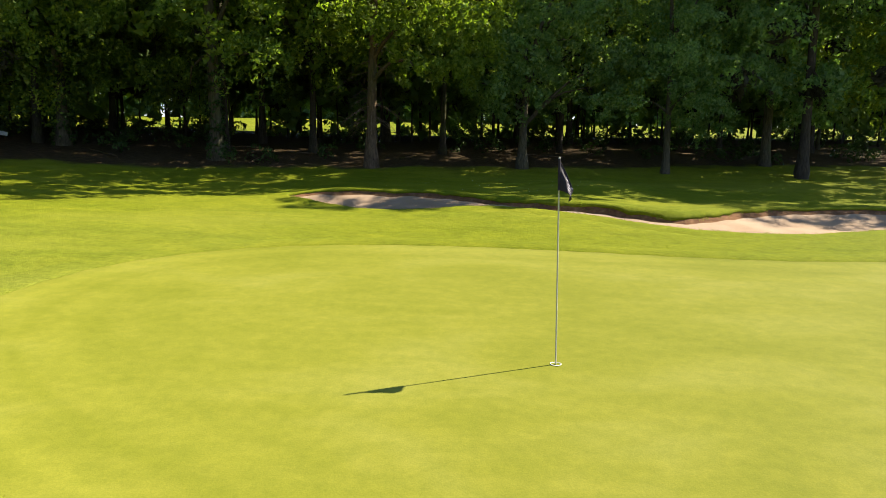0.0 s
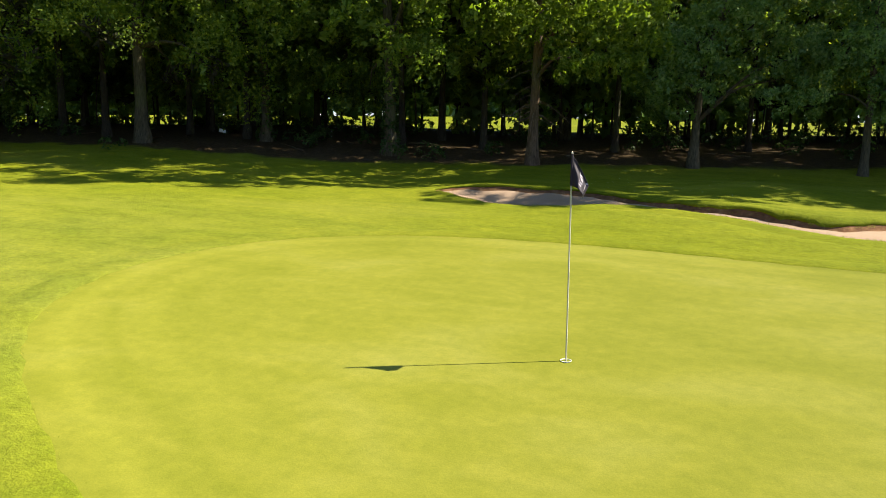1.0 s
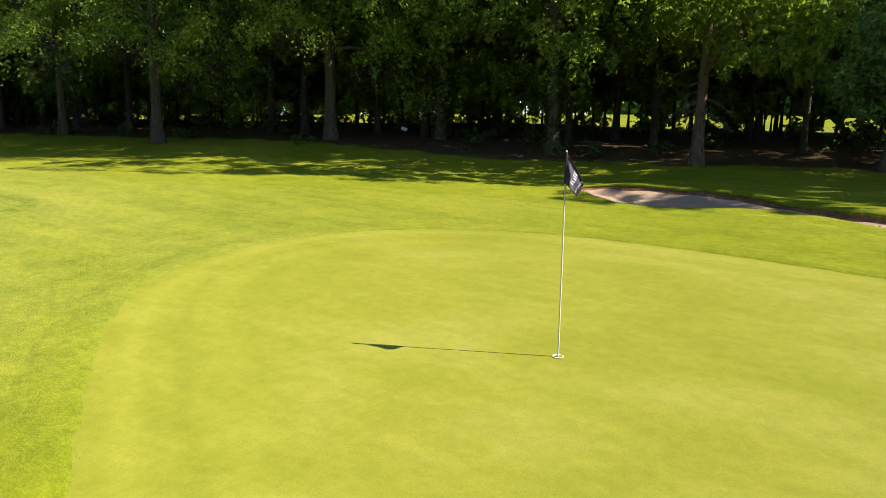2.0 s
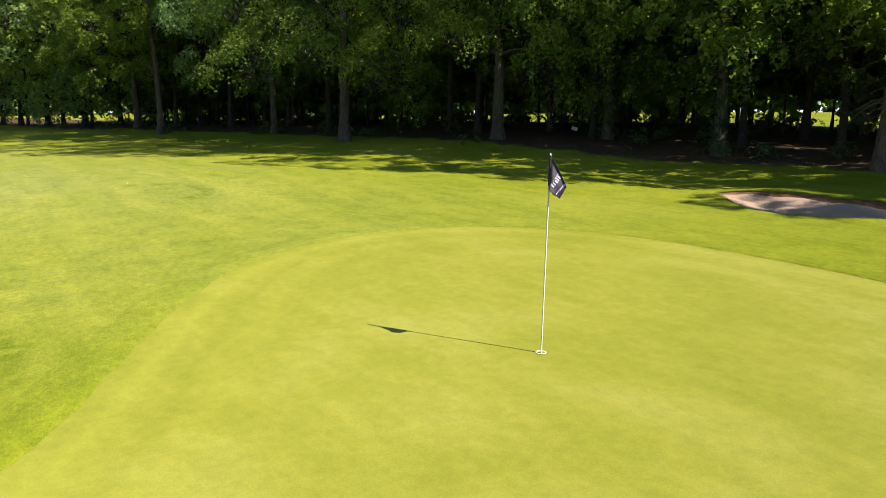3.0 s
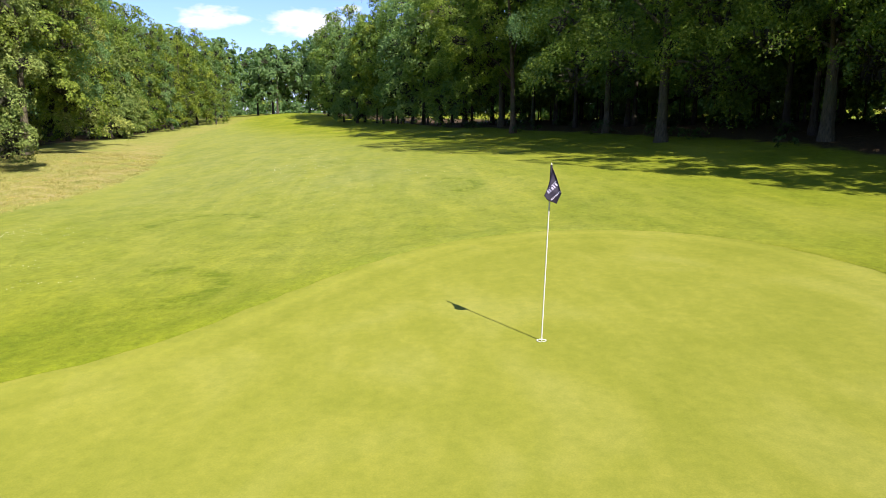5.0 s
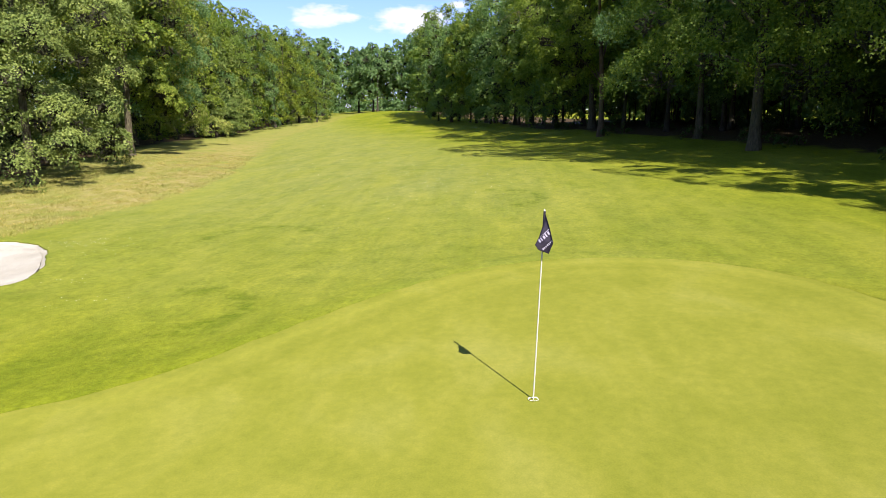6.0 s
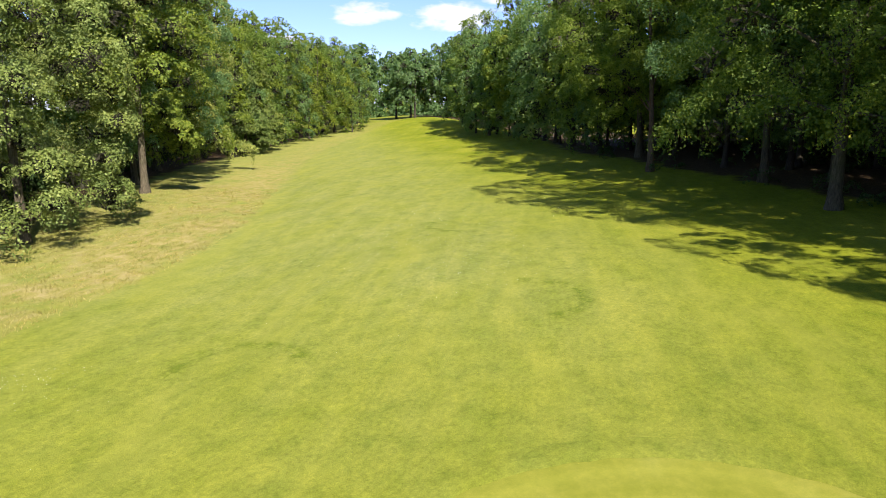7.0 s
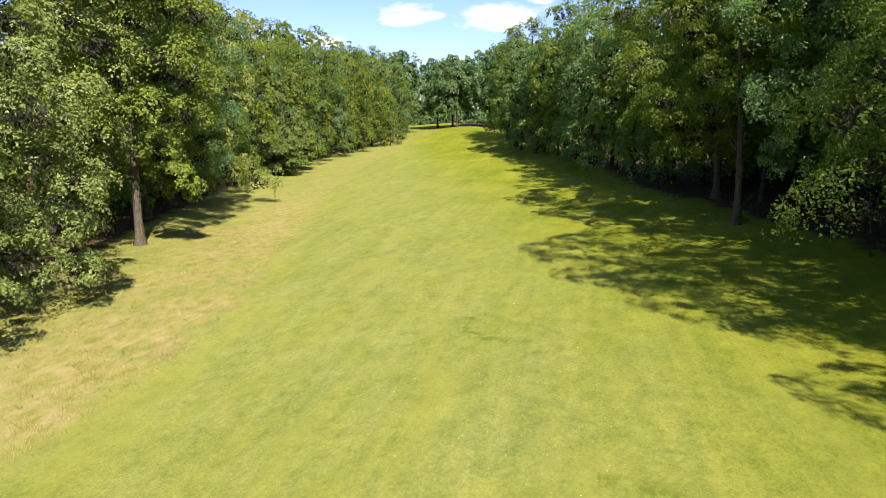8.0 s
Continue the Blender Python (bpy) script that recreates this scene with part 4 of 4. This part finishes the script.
# ---- small growth and odd things ----
def clover():
    """White clover heads in loose patches on the fairway."""
    rs, pts = np.random.RandomState(5), []
    for x, y, spread, n in ((-21.4, 1.2, 1.3, 46), (-18.2, 1.9, 1.4, 34), (-17.4, 5.0, 1.1, 46), (-21.4, 3.5, 1.0, 40), (-16.2, 6.2, 0.9, 18), (-19.6, 3.0, 2.2, 40), (-8.4, -3.8, 0.45, 40), (-8.8, -3.0, 0.5, 24),
                            (-4.7, -1.4, 0.3, 12), (-3.1, -0.4, 0.25, 10), (-3.0, -0.9, 0.2, 8), (-7.6, -2.4, 0.8, 14), (-27, 0.5, 3.5, 60), (-30, 4, 3.0, 40), (-14, 2.2, 1.6, 14), (2.5, 21.0, 1.2, 24), (-0.5, 21.6, 1.0, 26)):
        pts.append(np.column_stack([rs.normal(x, spread, n), rs.normal(y, spread, n)]))
    q = np.concatenate(pts)
    q = q[reach(GREEN_EDGE, q[:, 0], q[:, 1]) > 0.4]
    shape = np.array([(1, 0, 0), (-1, 0, 0), (0, 1, 0), (0, -1, 0), (0, 0, 1), (0, 0, -1)], float)
    tri = np.array([(0, 2, 4), (2, 1, 4), (1, 3, 4), (3, 0, 4), (2, 0, 5), (1, 2, 5), (3, 1, 5), (0, 3, 5)])
    size = rs.uniform(0.004, 0.011, len(q))
    c = np.column_stack([q, land(q[:, 0], q[:, 1]) + 0.035])
    v = (c[:, None] + shape[None] * size[:, None, None] * (1, 1, 0.7)).reshape(-1, 3)
    f = (tri[None] + 6 * np.arange(len(q))[:, None, None]).reshape(-1, 3)
    tagged(new("clover_flowers", raw_mesh("clover_flowers", v, f, PETAL)), "scattered small white clover heads in the grass", "flowers", kind="stuff")


def tufts(name, rs, centres, each, height, spread, material, label, lean=0.4):
    """Blades of grass in tufts, one object."""
    n = len(centres) * each
    c = np.repeat(centres, each, 0) + rs.normal(0, spread, (n, 2))
    b = np.column_stack([c, land(c[:, 0], c[:, 1])])
    h = height * rs.uniform(0.5, 1.3, n)
    a = rs.uniform(0, 2 * np.pi, n)
    side = np.column_stack([np.cos(a), np.sin(a), np.zeros(n)]) * (0.10 * h)[:, None]
    tip = b + np.column_stack([rs.normal(0, lean, n) * h, rs.normal(0, lean, n) * h, h])
    v = np.stack([b - side, b + side, tip], 1).reshape(-1, 3)
    tagged(new(name, raw_mesh(name, v, np.arange(3 * n).reshape(-1, 3), material)), label, "grass", kind="stuff")


def lip_grass():
    rs = np.random.RandomState(8)
    q = BUNKER_N + outward(BUNKER_N) * 0.03
    k = np.sort(rs.uniform(0, len(q) - 1, 420))
    pts = np.column_stack([np.interp(k, np.arange(len(q)), q[:, 0]), np.interp(k, np.arange(len(q)), q[:, 1])])
    tufts("lip_grass", rs, pts, 12, 0.055, 0.06, TUFT, "ragged grass tufts along the bunker lip", 0.6)
    k = np.sort(rs.uniform(0, len(GREEN_EDGE) - 1, 1300))
    q = GREEN_EDGE + outward(GREEN_EDGE) * 0.08
    pts = np.column_stack([np.interp(k, np.arange(len(q)), q[:, 0]), np.interp(k, np.arange(len(q)), q[:, 1])])
    tufts("collar_grass", rs, pts, 10, 0.022, 0.05, TUFT, "slightly longer grass fringe round the green", 0.6)
    # longer blades in the dry rough and round the trunks
    x = rs.uniform(-42, -9, 2600)
    y = np.interp(x, DRY_LINE[::-1, 0], DRY_LINE[::-1, 1]) - 9 * rs.uniform(0, 1, 2600) ** 1.2
    tufts("rough_grass", rs, np.column_stack([x, y]), 14, 0.075, 0.13, STRAW, "dry straw-coloured tufts in the rough", 0.6)


def fairway_tufts():
    """Stray longer blades on the fairway round the green."""
    rs = np.random.RandomState(14)
    q = np.column_stack([rs.uniform(-26, 8, 9000), rs.uniform(-6, 17, 9000)])
    for loop, gap in ((GREEN_EDGE, 0.15), (BUNKER_N, 0.1), (BUNKER_S, 0.1)):
        q = q[reach(loop, q[:, 0], q[:, 1]) > gap]
    tufts("fairway_grass", rs, q, 7, 0.020, 0.06, TURF_BLADE, "short uneven grass blades on the mown fairway", 0.9)


def wood_brush():
    """Low brush and brambles on the wood floor."""
    rs = np.random.RandomState(21)
    x = rs.uniform(-60, 30, 240)
    v = 26.8 + 17 * rs.uniform(0, 1, 240) ** 0.8
    y = v + 0.31 * x
    centres = np.column_stack([x, y, land(x, y) + rs.uniform(0.1, 0.35, 240)])
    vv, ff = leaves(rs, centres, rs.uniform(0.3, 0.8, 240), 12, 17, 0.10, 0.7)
    tagged(new("wood_undergrowth", raw_mesh("wood_undergrowth", vv, ff, IVY_SHADE_LEAF)), "low dark brambles and seedlings on the wood floor", "undergrowth", kind="stuff")
    # the wood's leafy back edge towards the sunlit field
    x = rs.uniform(-75, 45, 620)
    v = rs.uniform(43.5, 46.5, 620)
    y = v + 0.31 * x
    up = np.where(rs.uniform(0, 1, 620) < np.where(x < -20, 0.5, 0.88), rs.uniform(1.6, 6.2, 620) - 0.5 * (x < -9), rs.uniform(0.1, 1.4, 620))
    centres = np.column_stack([x, y, land(x, y) + up])
    vv, ff = leaves(rs, centres, rs.uniform(0.7, 1.4, 620), 9, 15, 0.30, 0.7, 3)
    tagged(new("edge_brush", raw_mesh("edge_brush", vv, ff, LIFTED_LEAF)), "leafy brush along the wood's far edge", "brush", kind="stuff")
    # knee-high brush here and there along the back of the wood, denser to the east
    x = 45 - 120 * rs.uniform(0, 1, 200) ** 1.5
    v = rs.uniform(41.0, 46.0, 200)
    y = v + 0.31 * x
    centres = np.column_stack([x, y, land(x, y) + rs.uniform(0.0, 0.35, 200) * (1 + 1.2 * (x > 4))])
    vv, ff = leaves(rs, centres, rs.uniform(0.3, 0.7, 200), 9, 15, 0.17, 0.7, 3)
    tagged(new("low_brush", raw_mesh("low_brush", vv, ff, LIFTED_LEAF)), "knee-high dark brush at the back of the wood", "brush", kind="stuff")
    # the hedge on the far side of the field
    x = 90 - 290 * rs.uniform(0, 1, 1500)
    y = 0.31 * x + rs.uniform(108, 113, 1500)
    centres = np.column_stack([x, y, land(x, y) + 0.1 + 7.5 * rs.uniform(0, 1, 1500) ** 1.3])
    vv, ff = leaves(rs, centres, rs.uniform(1.2, 2.0, 1500), 6, 7, 1.35, 0.8, 3)
    tagged(new("far_hedge", raw_mesh("far_hedge", vv, ff, LIFTED_LEAF)), "dark hedge along the far side of the field", "hedge", kind="stuff")
    y = rs.uniform(-110, 50, 500)
    x = -216 + rs.uniform(-4, 4, 500)
    centres = np.column_stack([x, y, land(x, y) + 0.1 + 4.0 * rs.uniform(0, 1, 500) ** 1.5])
    vv, ff = leaves(rs, centres, rs.uniform(1.0, 1.8, 500), 8, 8, 0.85, 0.8, 3)
    tagged(new("far_hedge", raw_mesh("far_hedge", vv, ff, LIFTED_LEAF)), "dark hedge behind the far end of the fairway", "hedge", kind="stuff")
    # undergrowth in darkened leaves, which puts shade under the south trees
    x = rs.uniform(-110, -14, 300)
    y = np.interp(x, [-140, -98, -66, -50, -25], [-38, -40, -34, -28, -22]) + rs.uniform(-4, 2, 300)
    centres = np.column_stack([x, y, land(x, y) + rs.uniform(0.1, 0.8, 300)])
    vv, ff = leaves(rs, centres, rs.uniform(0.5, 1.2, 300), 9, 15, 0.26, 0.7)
    tagged(new("bank_undergrowth", raw_mesh("bank_undergrowth", vv, ff, IVY_SHADE_LEAF)), "bushes darkened to give shade under the south side trees", "undergrowth", kind="stuff")


def dead_twigs():
    """Bare dead branches that hang from the leaning oak's trunk."""
    rs = np.random.RandomState(33)
    tree = next(o for o in scene.objects if o.name.startswith("oak_tree") and o.get("label", "").startswith("light green oak with dead"))
    line, inv = NEAR_C.line, tree.matrix_basis.inverted()
    for i in range(30):
        z = rs.uniform(1.6, 5.2)
        st = np.array([np.interp(z, line[:, 2], line[:, 0]), np.interp(z, line[:, 2], line[:, 1]), z])
        a, ln = rs.uniform(0, 2 * np.pi), rs.uniform(0.6, 1.5)
        t = np.linspace(0, 1, 6)[:, None]
        go = np.array([math.cos(a), math.sin(a), 0]) * ln
        pts = st + go * t + np.array([0, 0, -0.55 * ln]) * t**2 + rs.normal(0, 0.03, (6, 3)) * t
        pieces = [tube(pts, np.linspace(0.016, 0.004, 6), 5)]
        for k in range(3):
            j = rs.randint(2, 5)
            d = rs.normal(0, 1, 3) * (1, 1, 0.5) * 0.22 + (0, 0, -0.1)
            pieces.append(tube(pts[j] + d * np.linspace(0, 1, 4)[:, None], np.linspace(0.008, 0.002, 4), 4))
        child("dead_branch", raw_mesh("dead_branch", *joined(pieces), DEAD_WOOD, True), tree, "bare dead branch" if i == 0 else "")


def dead_sprays():
    """Withered brown twig sprays on the outside of some crowns."""
    rs = np.random.RandomState(61)
    for start, kind, n in (("tall oak with a straight", TALL_A, 9), ("bushy oak with low", LOW_A, 7), ("bushy sage", LOW_A, 6), ("slender pale", TALL_B, 8)):
        tree = next(o for o in scene.objects if o.name.startswith("oak_tree") and o.get("label", "").startswith(start))
        low = kind.boughs[kind.boughs[:, 2] < 0.62 * kind.height]
        for i in range(n):
            x, y, z, r = low[rs.randint(len(low))]
            out = np.array([x, y, 0.0]) / (math.hypot(x, y) + 1e-6)
            st, pieces = np.array([x, y, z]) + out * r * 0.55, []
            for k in range(9):
                go = (out * 0.6 + rs.normal(0, 0.6, 3)) * rs.uniform(0.5, 1.0) * r * 0.42
                t = np.linspace(0, 1, 5)[:, None]
                pts = st + go * t + np.array([0, 0, -0.28 * r]) * t**2 + rs.normal(0, 0.03, (5, 3)) * t
                pieces.append(tube(pts, np.linspace(0.012, 0.004, 5), 4))
                for j in (2, 3, 4):
                    pieces.append(tube(pts[j] + rs.normal(0, 0.12, 3) * np.linspace(0, 1, 3)[:, None], np.array([0.006, 0.005, 0.003]), 4))
            child("dead_branch", raw_mesh("dead_branch", *joined(pieces), DEAD_WOOD, True), tree, "withered brown twigs")


def ivy():
    """Ivy leaves up the stout trunks."""
    for start, kind, seed in (("broad oak with", NEAR_A, 41), ("slender tall oak", NEAR_D, 42)):
        rs = np.random.RandomState(seed)
        tree = next(o for o in scene.objects if o.name.startswith("oak_tree") and o.get("label", "").startswith(start))
        n = 220
        z = rs.uniform(0.1, 3.8, n) ** 1.1
        a = rs.uniform(0, 2 * np.pi, n)
        r = 0.30 - 0.02 * z
        c = np.column_stack([np.interp(z, kind.line[:, 2], kind.line[:, 0]) + r * np.cos(a), np.interp(z, kind.line[:, 2], kind.line[:, 1]) + r * np.sin(a), z])
        v, f = leaves(rs, c, np.full(n, 0.12), 2, 9, 0.09)
        child("ivy", raw_mesh("ivy", v, f, IVY_SHADE_LEAF), tree, "dark ivy climbing the trunk")


def litter_sticks():
    """Fallen branches lying on the wood floor."""
    rs = np.random.RandomState(55)
    for i in range(14):
        x = rs.uniform(-28, 12)
        y = 0.31 * x + rs.uniform(28, 33)
        a, ln = rs.uniform(0, np.pi), rs.uniform(0.7, 2.2)
        t = np.linspace(-0.5, 0.5, 6)
        xs, ys = x + np.cos(a) * ln * t, y + np.sin(a) * ln * t + rs.normal(0, 0.04, 6)
        pts = np.column_stack([xs, ys, land(xs, ys) + 0.03])
        pts = pts - (x, y, 0)
        stick = tagged(new("fallen_branch", raw_mesh("fallen_branch", *tube(pts, np.linspace(0.035, 0.015, 6), 6, i, 0.15), BARK_WARM, True)), "grey fallen branch on the wood floor", "branch", "fallen branches")
        stick.location = (x, y, 0)


TUFT = mat_leaf("lip grass blades", (0.085, 0.105, 0.012), (0.14, 0.16, 0.016), (0.20, 0.20, 0.04), 0.3)
TURF_BLADE = mat_leaf("fairway grass blades", (0.085, 0.108, 0.010), (0.130, 0.144, 0.012), (0.165, 0.170, 0.022), 0.25)
STRAW = mat_leaf("straw blades", (0.16, 0.15, 0.035), (0.25, 0.21, 0.07), (0.33, 0.27, 0.13), 0.3)
DEAD_WOOD = mat_plain("dead grey wood", (0.14, 0.105, 0.078), 0.9, 0.1, 0.3, 20)


def marker_board():
    x, y = -18.3, 27.4
    z = ground_z(x, y)
    post = tagged(new("marker_board"), "small weathered white board on a short stake in the wood", "sign")
    post.location = (x, y, z)
    v, f = tube([(0, 0, -0.1), (0, 0, 0.1), (0.01, 0, 0.22)], [0.02, 0.02, 0.018], 8)
    child("stake", raw_mesh("stake", v, f, BARK_WARM, True), post)
    bm = bmesh.new()
    bmesh.ops.create_cube(bm, size=1.0)
    bmesh.ops.scale(bm, vec=(0.30, 0.02, 0.16), verts=bm.verts[:])
    bmesh.ops.bevel(bm, geom=bm.edges[:], offset=0.006, segments=2, affect="EDGES")
    me = bpy.data.meshes.new("board")
    bm.to_mesh(me)
    bm.free()
    me.materials.append(SIGN_WHITE)
    board = child("board", me, post)
    board.matrix_basis = pose(0, -0.03, 0.24, -20, 12, 28)


clover()
marker_board()
lip_grass()
fairway_tufts()
wood_brush()
dead_twigs()
dead_sprays()
ivy()
litter_sticks()
